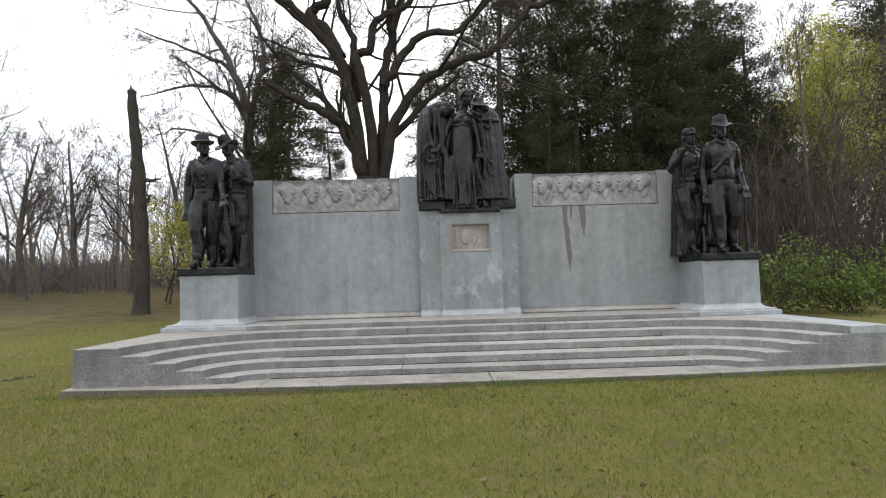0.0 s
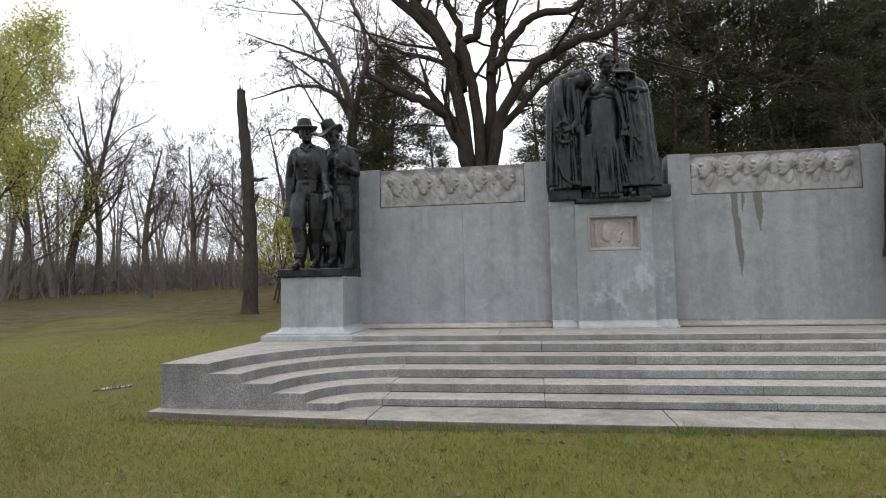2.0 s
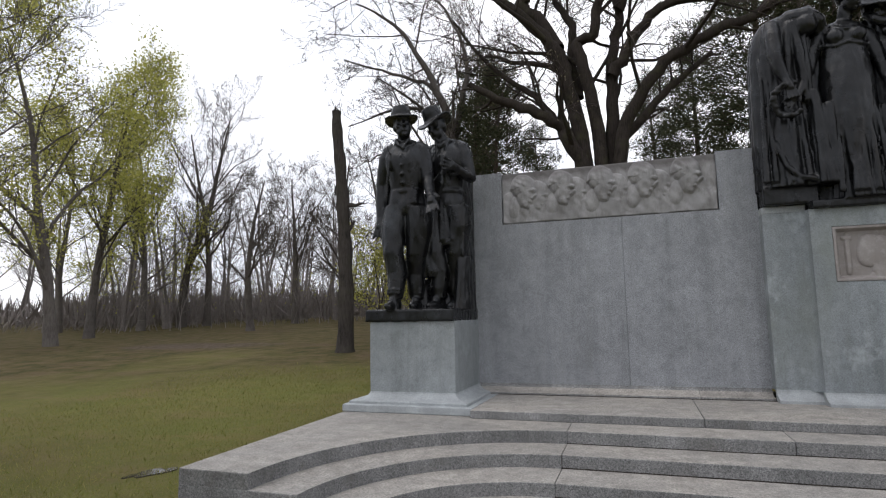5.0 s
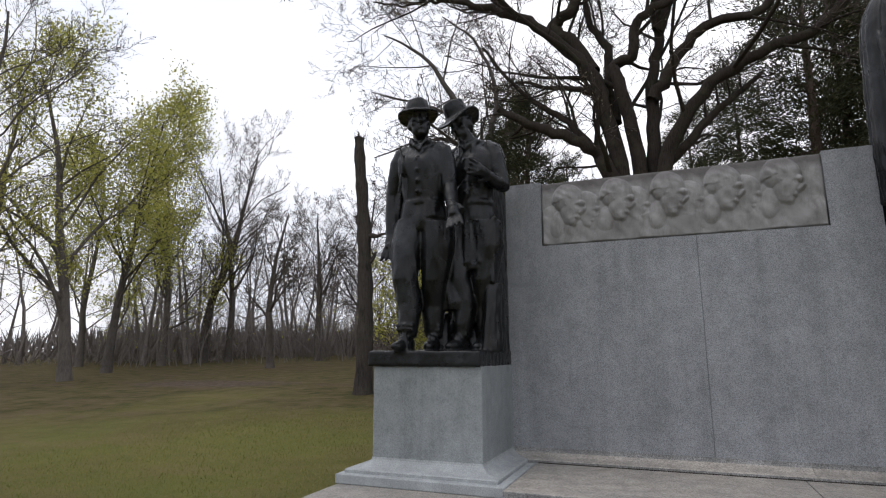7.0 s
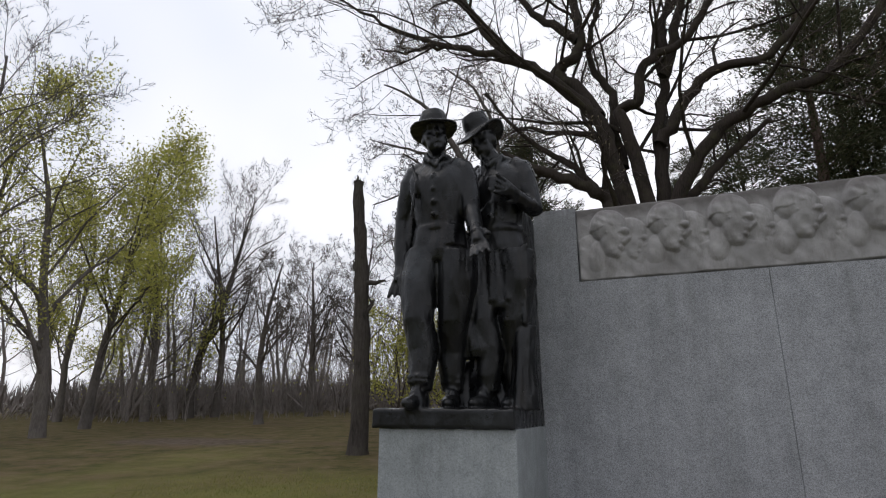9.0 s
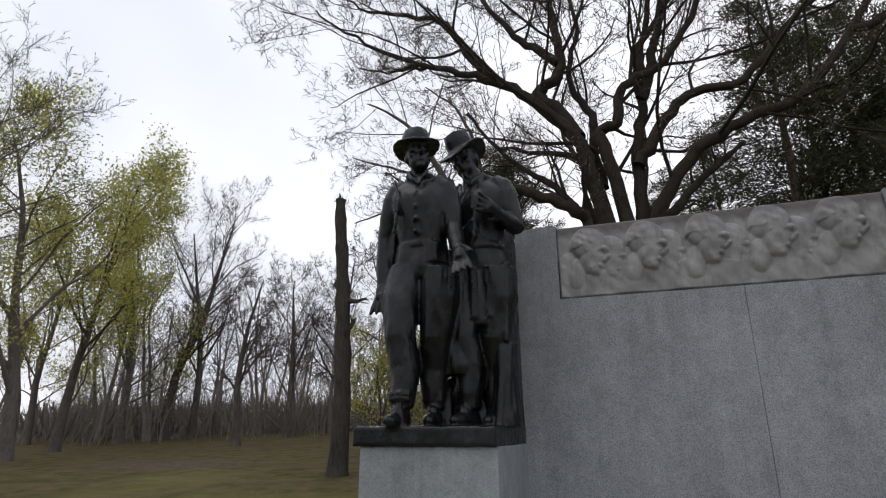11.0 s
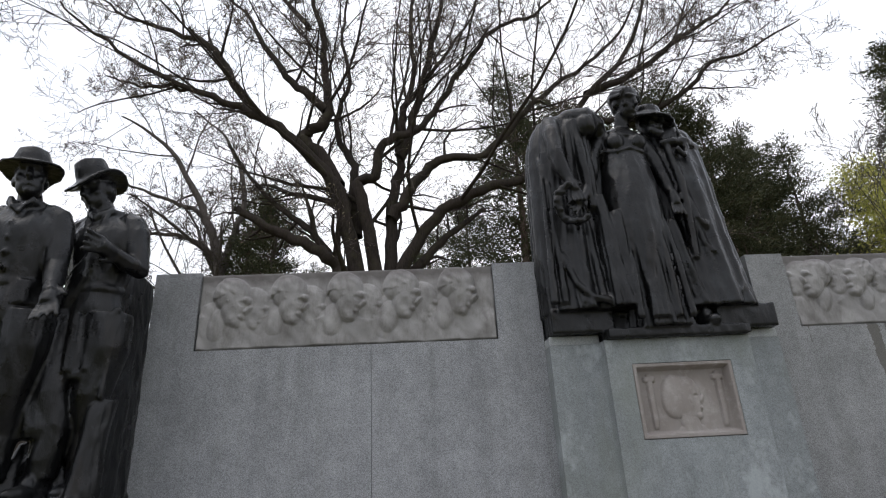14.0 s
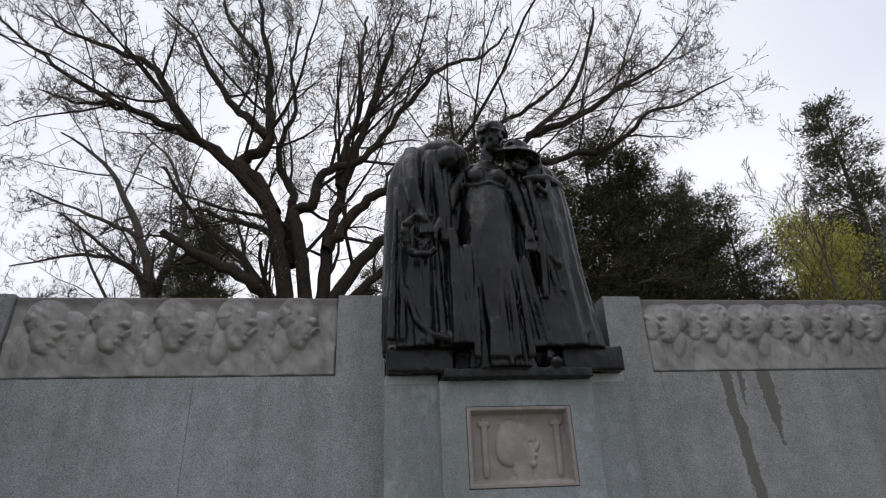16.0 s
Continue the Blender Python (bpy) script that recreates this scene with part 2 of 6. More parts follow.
CEDAR_LEAF = leafy("cedar_foliage", (0.042, 0.052, 0.026), (0.112, 0.112, 0.058), 0.2)
SPRING_LEAF = leafy("spring_leaf", (0.36, 0.37, 0.075), (0.56, 0.53, 0.16), 0.55)
BUSH_LEAF = leafy("bush_leaf", (0.055, 0.095, 0.018), (0.20, 0.25, 0.050), 0.35)
BUD_LEAF = leafy("bud_tip", (0.17, 0.14, 0.10), (0.27, 0.235, 0.15), 0.3)
GRASS = leafy("grass_blade", (0.130, 0.148, 0.026), (0.285, 0.250, 0.085), 0.4)
WEED = leafy("weed_blade", (0.105, 0.175, 0.028), (0.19, 0.25, 0.055), 0.4)
LITTER = leafy("dead_leaf", (0.11, 0.075, 0.05), (0.23, 0.165, 0.115), 0.1)

n = Nodes("lawn", 0.95, spec=0.1)
c = n.ramp(n.noise(0.35, 6, 0.65), (0.34, (0.118, 0.140, 0.022)), (0.5, (0.152, 0.154, 0.033)), (0.66, (0.185, 0.155, 0.058)))
c = n.mix(n.ramp(n.noise(2.0, 6, 0.7), (0.45, 0.0), (0.62, 0.5)), c, (0.092, 0.12, 0.021))
c = n.mix(n.ramp(n.noise(24, 5, 0.75), (0.42, 0.0), (0.62, 0.75)), c, (0.19, 0.162, 0.08))
c = n.mix(n.ramp(n.noise(60, 4, 0.8), (0.45, 0.0), (0.62, 0.42)), c, (0.055, 0.060, 0.018))
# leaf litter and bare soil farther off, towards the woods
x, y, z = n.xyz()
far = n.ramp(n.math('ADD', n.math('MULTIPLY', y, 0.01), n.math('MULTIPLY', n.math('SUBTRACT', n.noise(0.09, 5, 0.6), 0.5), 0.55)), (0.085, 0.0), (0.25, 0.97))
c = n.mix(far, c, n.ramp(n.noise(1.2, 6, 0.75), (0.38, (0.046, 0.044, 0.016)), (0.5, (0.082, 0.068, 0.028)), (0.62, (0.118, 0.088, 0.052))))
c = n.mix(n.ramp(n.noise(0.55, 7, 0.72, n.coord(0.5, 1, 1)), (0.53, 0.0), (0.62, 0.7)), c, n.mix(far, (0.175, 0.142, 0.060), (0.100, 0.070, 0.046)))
dx = n.math('MULTIPLY', n.math('ADD', x, 25.5), 0.17)
dy = n.math('MULTIPLY', n.math('SUBTRACT', y, 28.5), 0.42)
pat = n.math('ADD', n.math('SQRT', n.math('ADD', n.math('MULTIPLY', dx, dx), n.math('MULTIPLY', dy, dy))), n.math('MULTIPLY', n.math('SUBTRACT', n.noise(0.9, 5, 0.7), 0.5), 1.5))
c = n.mix(n.ramp(pat, (0.55, 0.9), (0.95, 0.0)), c, n.ramp(n.noise(4, 5, 0.7), (0.4, (0.06, 0.045, 0.036)), (0.65, (0.14, 0.11, 0.085))))
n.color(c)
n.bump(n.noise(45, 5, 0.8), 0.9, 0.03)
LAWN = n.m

n = Nodes("joint_soil", 0.95, spec=0.1)
n.color(n.ramp(n.noise(20, 5, 0.7), (0.35, (0.05, 0.038, 0.028)), (0.65, (0.12, 0.09, 0.065))))
SOIL = n.m

n = Nodes("dark_joint", 0.95, spec=0.1)
n.color(n.ramp(n.noise(9, 5, 0.7), (0.35, (0.020, 0.018, 0.016)), (0.65, (0.060, 0.052, 0.045))))
JOINT = n.m

# ---- building helpers ----


def mesh_of(bm, name, material, smooth=False):
    me = bpy.data.meshes.new(name)
    bm.to_mesh(me)
    bm.free()
    me.materials.append(material)
    if smooth:
        me.shade_smooth()
    return me


def part(name, bm, material, parent, label="", smooth=False):
    ob = new(name, mesh_of(bm, name, material, smooth))
    ob.parent = parent
    return tagged(ob, label)


def np_mesh(name, verts, faces, material, smooth=True):
    """A mesh from arrays; faces all have the same number of corners."""
    faces = np.asarray(faces, dtype=np.int32)
    k = faces.shape[1]
    me = bpy.data.meshes.new(name)
    me.vertices.add(len(verts))
    me.vertices.foreach_set("co", np.asarray(verts, dtype=np.float32).ravel())
    me.loops.add(faces.size)
    me.loops.foreach_set("vertex_index", faces.ravel())
    me.polygons.add(len(faces))
    me.polygons.foreach_set("loop_start", np.arange(0, faces.size, k, dtype=np.int32))
    me.update(calc_edges=True)
    me.materials.append(material)
    if smooth:
        me.shade_smooth()
    return me


def prism(plan, z0, z1, bevel=0.012, segs=2):
    """A stone with the given plan outline, its edges worn round."""
    bm = bmesh.new()
    lo = [bm.verts.new((x, y, z0)) for x, y in plan]
    hi = [bm.verts.new((x, y, z1)) for x, y in plan]
    bm.faces.new(lo[::-1])
    bm.faces.new(hi)
    k = len(plan)
    for i in range(k):
        bm.faces.new((lo[i], lo[(i + 1) % k], hi[(i + 1) % k], hi[i]))
    bmesh.ops.recalc_face_normals(bm, faces=bm.faces)
    if bevel:
        es = [e for e in bm.edges if len(e.link_faces) == 2 and e.calc_face_angle() > 0.5]
        bmesh.ops.bevel(bm, geom=es, offset=bevel, segments=segs, profile=0.5, affect='EDGES')
    return bm


def box(x0, x1, y0, y1, z0, z1, bevel=0.012):
    return prism([(x0, y0), (x1, y0), (x1, y1), (x0, y1)], z0, z1, bevel)


def strip_block(front, back, z0, z1, worn=0.010):
    """A stone with a curved front, in columns from the front line to a straight back, its upper front edge worn round."""
    bm = bmesh.new()
    rings = []
    for k, (x, y) in enumerate(front):
        ring = [(x, y, z0), (x, y, z1 - worn), (x, y + worn * 0.3, z1 - worn * 0.3), (x, y + worn, z1), (x, back, z1), (x, back, z0)]
        rings.append([bm.verts.new(p) for p in ring])
    for r, q in zip(rings, rings[1:]):
        for j in range(6):
            bm.faces.new((r[j], q[j], q[(j + 1) % 6], r[(j + 1) % 6]))
    bm.faces.new(rings[0]); bm.faces.new(rings[-1])
    bmesh.ops.recalc_face_normals(bm, faces=bm.faces)
    return bm


def upright(outline, y0, y1):
    """A stone with the given outline as seen from the front."""
    bm = bmesh.new()
    f = [bm.verts.new((x, y0, z)) for x, z in outline]
    b = [bm.verts.new((x, y1, z)) for x, z in outline]
    bm.faces.new(f); bm.faces.new(b[::-1])
    k = len(outline)
    for i in range(k):
        bm.faces.new((f[i], b[i], b[(i + 1) % k], f[(i + 1) % k]))
    bmesh.ops.recalc_face_normals(bm, faces=bm.faces)
    return bm


def empty(name, at=(0, 0, 0)):
    ob = new(name)
    ob.location = at
    return ob


def ground_z(x, y):
    """The lawn is level in front and climbs gently towards the woods."""
    y = np.asarray(y, dtype=float)
    s = np.clip(y - 10.0, 0, 50)
    far = np.clip(y - 60.0, 0, 300)
    rise = 0.030 * s * np.clip(s / 8.0, 0, 1) + 0.00018 * s * s + 0.012 * far
    return rise + 0.03 * np.sin(np.asarray(x) * 0.31 + 1.0) * np.sin(y * 0.27) - 0.05


# ---- ground ----
def axis(lo, hi, near_lo, near_hi, fine, coarse):
    return np.concatenate([np.arange(lo, near_lo, coarse), np.arange(near_lo, near_hi, fine), np.arange(near_hi, hi + coarse, coarse)])


gx, gy = axis(-900, 900, -60, 60, 1.0, 40.0), axis(-300, 900, -20, 80, 1.0, 40.0)
GX, GY = np.meshgrid(gx, gy)
GZ = ground_z(GX, GY)
gi = np.arange(GX.size).reshape(GX.shape)
quads = np.stack([gi[:-1, :-1], gi[:-1, 1:], gi[1:, 1:], gi[1:, :-1]], -1).reshape(-1, 4)
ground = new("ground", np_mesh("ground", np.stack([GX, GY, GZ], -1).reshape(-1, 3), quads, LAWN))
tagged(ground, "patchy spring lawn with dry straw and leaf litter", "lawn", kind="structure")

# ---- terrace of five curved steps ----
STEP_Z = (0.05, 0.15, 0.275, 0.40, 0.53, 0.665)
STEP_Y = (7.90, 8.37, 8.87, 9.39, 9.90)
CURVE_X = (4.085, 4.545, 5.005, 5.455, 5.925)
WING_X, WING_Y, TURN_X, BACK_Y = 6.65, 7.57, 3.58, 13.0
GAP = 0.004
terrace = empty("step_terrace", (0, 10, 0))
tagged(terrace, "grey granite terrace of five steps with curved ends", "steps")


def terrace_part(name, bm, material, label=""):
    bmesh.ops.translate(bm, verts=bm.verts, vec=(0, -10, 0))
    return part(name, bm, material, terrace, label)


for i in range(5):
    z0, z1, y0, cx = STEP_Z[i], STEP_Z[i + 1], STEP_Y[i], CURVE_X[i]
    back = min(y0 + 1.6, 12.5) if i < 4 else BACK_Y
    for side in (-1, 1):
        curve = [(cx - (cx - TURN_X) * (1 - math.cos(a)), WING_Y + (y0 - WING_Y) * math.sin(a)) for a in np.linspace(0.10, math.pi / 2, 18)]
        outer = WING_X if (i < 4 or side < 0) else 5.97
        front = [(outer, WING_Y), (cx + 0.004, WING_Y)] + curve + [(TURN_X + GAP / 2, y0)]
        terrace_part("curved_step_block", strip_block([(side * x, y) for x, y in front], back, z0, z1), STEP_GRANITE)
    joints = {0: (-1.4, 1.4), 1: (-1.4, 1.42), 2: (0.02,), 3: (0.0,), 4: (-1.4, 1.4)}[i]
    xs = [-TURN_X, *joints, TURN_X]
    for a, b in zip(xs, xs[1:]):
        dy = random.uniform(-0.004, 0.004)
        terrace_part("step_block", box(a + GAP / 2, b - GAP / 2, y0 + dy, back, z0, z1 + random.uniform(-0.003, 0.003), 0.010), STEP_GRANITE)
# thin dark bed joints under each riser
for i in range(5):
    bed = [(x, STEP_Y[i]) for x in np.linspace(-TURN_X, TURN_X, 25)]
    lip = [(x, y - 0.0045 - 0.002 * random.random()) for x, y in bed]
    terrace_part("bed_joint", prism(lip + [(TURN_X, STEP_Y[i] + 0.02), (-TURN_X, STEP_Y[i] + 0.02)], STEP_Z[i] - 0.002, STEP_Z[i] + 0.011, 0), JOINT, "thin dark bed joint")
# pale end stone of the far wing
terrace_part("wing_end_block", box(5.975, WING_X, WING_Y - 0.004, BACK_Y, STEP_Z[4], STEP_Z[5], 0.010), PALE_GRANITE, "pale granite end block")
# footing slab that shows above the grass
for a, b in ((-6.73, -3.58), (-3.58, 0.05), (0.05, 3.58), (3.58, 6.73)):
    edge = [(x, 7.10 + 0.0105 * max(0, abs(x) - 1.5) ** 2) for x in np.linspace(a + GAP, b - GAP, 8)]
    terrace_part("footing_slab", prism(edge + [(b - GAP, 11.0), (a + GAP, 11.0)], -0.15, 0.05, 0.012), SLAB_STONE)

# ---- stylobate, mouldings, wall ----
WALL_Y, WALL_TOP, PLINTH_Z, FOOT_Z = 12.05, 4.16, 0.765, 0.905
memorial = empty("memorial_wall", (0, 12, 0))
tagged(memorial, "long pale granite memorial wall with central pier", "monument")


def wall_part(name, bm, material, label=""):
    bmesh.ops.translate(bm, verts=bm.verts, vec=(0, -12, 0))
    return part(name, bm, material, memorial, label)


for a, b in ((-4.82, -2.15), (-2.15, 2.15), (2.15, 4.82)):
    wall_part("plinth_slab", box(a + GAP / 2, b - GAP / 2, 10.40, 12.9, STEP_Z[5], PLINTH_Z, 0.010), STEP_GRANITE)


def moulding(path, outward, z0, z1, material, name, holder):
    """A hollow base moulding swept along a path: flat lip below, a hollow curve up to the wall face."""
    prof = [(outward, 0.0), (outward, 0.22), (outward * 0.93, 0.30)]
    prof += [(outward * (0.93 - 0.93 * math.sin(a)), 0.30 + 0.70 * (1 - math.cos(a))) for a in np.linspace(0.15, math.pi / 2, 7)]
    prof = [(d, z0 + f * (z1 - z0)) for d, f in prof] + [(-0.05, z1), (-0.05, z0)]
    bm = bmesh.new()
    rings = []
    for (x, y, nx, ny) in path:
        rings.append([bm.verts.new((x + nx * d, y + ny * d, z)) for d, z in prof])
    for r, s in zip(rings, rings[1:]):
        for j in range(len(prof)):
            bm.faces.new((r[j], s[j], s[(j + 1) % len(prof)], r[(j + 1) % len(prof)]))
    bm.faces.new(rings[0]); bm.faces.new(rings[-1][::-1])
    bmesh.ops.recalc_face_normals(bm, faces=bm.faces)
    return holder(name, bm, material)


wall_part("bed_joint", box(-4.80, 4.80, 12.044 - 0.196, 12.3, PLINTH_Z - 0.002, PLINTH_Z + 0.010, 0), JOINT, "thin dark bed joint")
PX0, PX1, PY = 5.135, 6.40, 10.83          # pedestal block
for a, b in ((-5.135, -2.05), (-2.05, -1.16), (1.22, 2.05), (2.05, 5.135)):
    moulding([(a + 0.002, WALL_Y, 0, -1), (b - 0.002, WALL_Y, 0, -1)], 0.20, PLINTH_Z, FOOT_Z, STEP_GRANITE, "base_moulding", wall_part)
moulding([(-1.15, 11.84, 0, -1), (-0.63, 11.84, 0, -1)], 0.16, PLINTH_Z, FOOT_Z + 0.015, PALE_GRANITE, "base_moulding", wall_part)
moulding([(0.76, 11.84, 0, -1), (1.21, 11.84, 0, -1)], 0.16, PLINTH_Z, FOOT_Z + 0.015, PALE_GRANITE, "base_moulding", wall_part)
moulding([(-0.66, 11.665, 0, -1), (0.79, 11.665, 0, -1)], 0.17, PLINTH_Z, FOOT_Z + 0.01, PALE_GRANITE, "base_moulding", wall_part)

REL_X0, REL_X1, REL_Z0, REL_Z1 = 1.625, 4.70, 3.33, 4.14
for side in (-1, 1):
    m = WALL_GRANITE if side < 0 else STAINED
    split = -2.93 if side < 0 else 3.30
    lo, hi = (-5.165, -1.15) if side < 0 else (1.20, 5.165)
    ra, rb = (-REL_X1 - 0.003, -REL_X0 + 0.003) if side < 0 else (REL_X0 - 0.003, REL_X1 + 0.003)
    g = 0.002 if side < 0 else 0.0
    wall_part("wall_stone", upright([(lo, FOOT_Z), (split - g, FOOT_Z), (split - g, REL_Z0), (ra, REL_Z0), (ra, WALL_TOP), (lo, WALL_TOP)], WALL_Y, 12.95), m)
    wall_part("wall_stone", upright([(split + g, FOOT_Z), (hi, FOOT_Z), (hi, WALL_TOP), (rb, WALL_TOP), (rb, REL_Z0), (split + g, REL_Z0)], WALL_Y, 12.95), m)
    wall_part("wall_stone", box(ra + 0.01, rb - 0.01, WALL_Y + 0.17, 12.94, REL_Z0 - 0.05, WALL_TOP - 0.05, 0), m)


def pier_shape():
    """The central pier: a raised block with hollow-curved flanks, a sunk field for the portrait."""
    def outline(top):
        pts = [(-1.15, 11.84), (-0.78, 11.84)]
        pts += [(-0.78 + 0.12 * math.sin(a), 11.84 - 0.10 * (1 - math.cos(a))) for a in np.linspace(0.2, math.pi / 2, 6)]
        pts += [(-0.655, 11.665), (0.785, 11.665)]
        pts += [(0.91 - 0.12 * math.sin(a), 11.84 - 0.10 * (1 - math.cos(a))) for a in np.linspace(math.pi / 2, 0.2, 6)]
        return pts + [(0.91, 11.84), (1.20, 11.84), (1.20, 12.95), (-1.15, 12.95)]
    return outline(0)


FX0, FX1 = -0.425, 0.552
left = [p for p in pier_shape() if p[0] < -0.6 and p[1] < 12] + [(FX0, 11.665), (FX0, 12.95), (-1.15, 12.95)]
right = [(FX1, 11.665)] + [p for p in pier_shape() if p[0] > 0.7 and p[1] < 12] + [(1.20, 12.95), (FX1, 12.95)]
wall_part("pier_flank", prism(left, FOOT_Z, 3.19, 0), PIER, "greenish weathered granite flank")
wall_part("pier_flank", prism(right, FOOT_Z, 3.19, 0), PIER, "greenish weathered granite flank")
wall_part("pier_block", box(FX0, FX1, 11.665, 12.95, FOOT_Z, 2.262, 0), PIER)
wall_part("pier_block", box(FX0, FX1, 11.665, 12.95, 2.955, 3.19, 0), PIER)
wall_part("pier_block", box(FX0, FX1, 11.80, 12.95, 2.262, 2.955, 0), PIER)
wall_part("pier_shoulder", box(-1.15, -0.64, 11.845, 12.95, 3.19, 3.285, 0.012), PALE_GRANITE)
wall_part("pier_shoulder", box(0.80, 1.20, 11.845, 12.95, 3.19, 3.285, 0.012), PALE_GRANITE)

# ---- pedestals ----


def pedestal(side):
    name = "pedestal"
    base = empty(name, (side * 5.77, 11.6, STEP_Z[5]))
    tagged(base, "pale blue-grey granite pedestal with flared base, streaked by rain", "pedestal", "statue pedestals")

    def put(nm, bm, mat):
        bmesh.ops.translate(bm, verts=bm.verts, vec=(-side * 5.77, -11.6, -STEP_Z[5]))
        return part(nm, bm, mat, base)
    xs = sorted((side * PX0, side * PX1))
    put("block", box(xs[0], xs[1], PY, 12.9, FOOT_Z - 0.02, 1.87, 0.010), PED_GRANITE)
    ps = sorted((side * 4.83, side * 6.68))
    put("plinth", box(ps[0], ps[1], 10.53, 12.9, STEP_Z[5], PLINTH_Z, 0.012), PALE_GRANITE)
    ci, co = side * PX0, side * PX1
    path = [(ci, WALL_Y, -side * 1.0, 0), (ci, PY, -side * 1.0, -1.0), (co, PY, side * 1.0, -1.0), (co, 12.9, side * 1.0, 0)]
    moulding(path, 0.215, PLINTH_Z, FOOT_Z, PALE_GRANITE, "flared_base", put)


pedestal(-1)
pedestal(1)

# ---- bronze figure groups: each one cast as a single piece ----


class Clay:
    """Collects lofted limbs and folds of cloth, then fuses them into one skin."""

    def __init__(self):
        self.v, self.f = [], []

    def loft(self, rings, cap=True):
        n = len(rings[0])
        base = len(self.v)
        for r in rings:
            self.v.extend(r)
        for i in range(len(rings) - 1):
            for j in range(n):
                a, b = base + i * n + j, base + i * n + (j + 1) % n
                self.f.append((a, b, b + n, a + n))
        if cap:
            self.f.append(tuple(range(base, base + n))[::-1])
            e = base + (len(rings) - 1) * n
            self.f.append(tuple(range(e, e + n)))

    def tube(self, pts, radii, n=14):
        """A round limb along points."""
        pts = [Vector(p) for p in pts]
        rings = []
        up = None
        for i, p in enumerate(pts):
            d = (pts[min(i + 1, len(pts) - 1)] - pts[max(i - 1, 0)]).normalized()
            if up is None:
                up = Vector((1, 0, 0)) if abs(d.x) < 0.8 else Vector((0, 1, 0))
            u = (up - d * up.dot(d)).normalized()
            w = d.cross(u)
            up = u
            r = radii[i] if isinstance(radii, (list, tuple)) else radii
            rings.append([tuple(p + r * (math.cos(a) * u + math.sin(a) * w)) for a in np.linspace(0, 2 * math.pi, n, endpoint=False)])
        self.loft(rings)

    def body(self, levels, folds=0, depth=0.0, phase=0.0, n=48, turn=0.0, seed=0, onset=0.0):
        """An upright form: levels of (x, y, z, rx, ry), eased between; folds: hanging pleats that deepen downwards."""
        lv = np.array(levels, dtype=float)
        t = np.linspace(0, len(lv) - 1, (len(lv) - 1) * 6 + 1)
        cols = []
        for k in range(5):
            y = lv[:, k]
            i = np.clip(t.astype(int), 0, len(lv) - 2)
            f = t - i
            p0, p1, p2, p3 = y[np.maximum(i - 1, 0)], y[i], y[i + 1], y[np.minimum(i + 2, len(lv) - 1)]
            cols.append(0.5 * (2 * p1 + (p2 - p0) * f + (2 * p0 - 5 * p1 + 4 * p2 - p3) * f ** 2 + (3 * p1 - p0 - 3 * p2 + p3) * f ** 3))
        a = np.linspace(0, 2 * math.pi, n, endpoint=False)
        rng = np.random.RandomState(seed + 3)
        w = rng.uniform(0.6, 1.4, 3)
        rings = []
        for q in range(len(t)):
            x, y, z, rx, ry = (c[q] for c in cols)
            g = q / (len(t) - 1)
            mod = 1.0
            if folds:
                wave = np.cos(folds * a + phase + 0.8 * g) * w[0] + 0.7 * np.cos((folds * 1.7) * a + 2.1 + phase * 2 - 1.3 * g) * w[1] + 0.4 * np.cos(folds * 2.6 * a + 1.2) * w[2]
                wave = np.sign(wave) * np.abs(wave) ** 0.8
                grow = 0.25 + 0.75 * g if not onset else max(0.0, g - onset) / (1 - onset)
                mod = 1 + depth * wave * grow
            cx, cy = rx * mod * np.cos(a), ry * mod * np.sin(a)
            c, s = math.cos(radians(turn)), math.sin(radians(turn))
            rings.append([(x + c * u - s * v, y + s * u + c * v, z) for u, v in zip(cx, cy)])
        self.loft(rings)

    def ball(self, c, rx, ry, rz, n=18, m=12, tilt=None):
        rings = []
        for th in np.linspace(0.06, math.pi - 0.06, m):
            ring = []
            for a in np.linspace(0, 2 * math.pi, n, endpoint=False):
                p = Vector((rx * math.sin(th) * math.cos(a), ry * math.sin(th) * math.sin(a), -rz * math.cos(th)))
                if tilt:
                    p = tilt @ p
                ring.append(tuple(Vector(c) + p))
            rings.append(ring)
        self.loft(rings)

    def head(self, c, s, yaw, nod=0.0, lean=0.0):
        """A plain head: skull, jaw, brow, nose and neck hair line. yaw 0 faces the lawn (-y)."""
        R = Euler((radians(nod), radians(lean), radians(yaw))).to_matrix()
        c = Vector(c)

        def at(x, y, z):
            return tuple(c + R @ Vector((x * s, y * s, z * s)))
        self.ball(at(0, 0.012, 0.02), 0.078 * s, 0.098 * s, 0.105 * s, tilt=R)
        self.ball(at(0, -0.03, -0.055), 0.060 * s, 0.068 * s, 0.075 * s, tilt=R)
        self.ball(at(0, -0.075, -0.098), 0.026 * s, 0.022 * s, 0.022 * s, tilt=R)
        self.tube([at(0, -0.085, 0.035), at(0, -0.105, 0.0), at(0, -0.118, -0.024), at(0, -0.10, -0.036)], [0.012 * s, 0.014 * s, 0.017 * s, 0.010 * s], 8)
        self.ball(at(0, -0.072, 0.042), 0.058 * s, 0.026 * s, 0.013 * s, tilt=R)
        self.ball(at(0, -0.088, -0.062), 0.026 * s, 0.014 * s, 0.011 * s, tilt=R)
        for sx in (-1, 1):
            self.ball(at(0.074 * sx, 0.01, -0.01), 0.012 * s, 0.022 * s, 0.032 * s, tilt=R)
            self.ball(at(0.040 * sx, -0.058, -0.020), 0.024 * s, 0.024 * s, 0.022 * s, tilt=R)
        return R, at

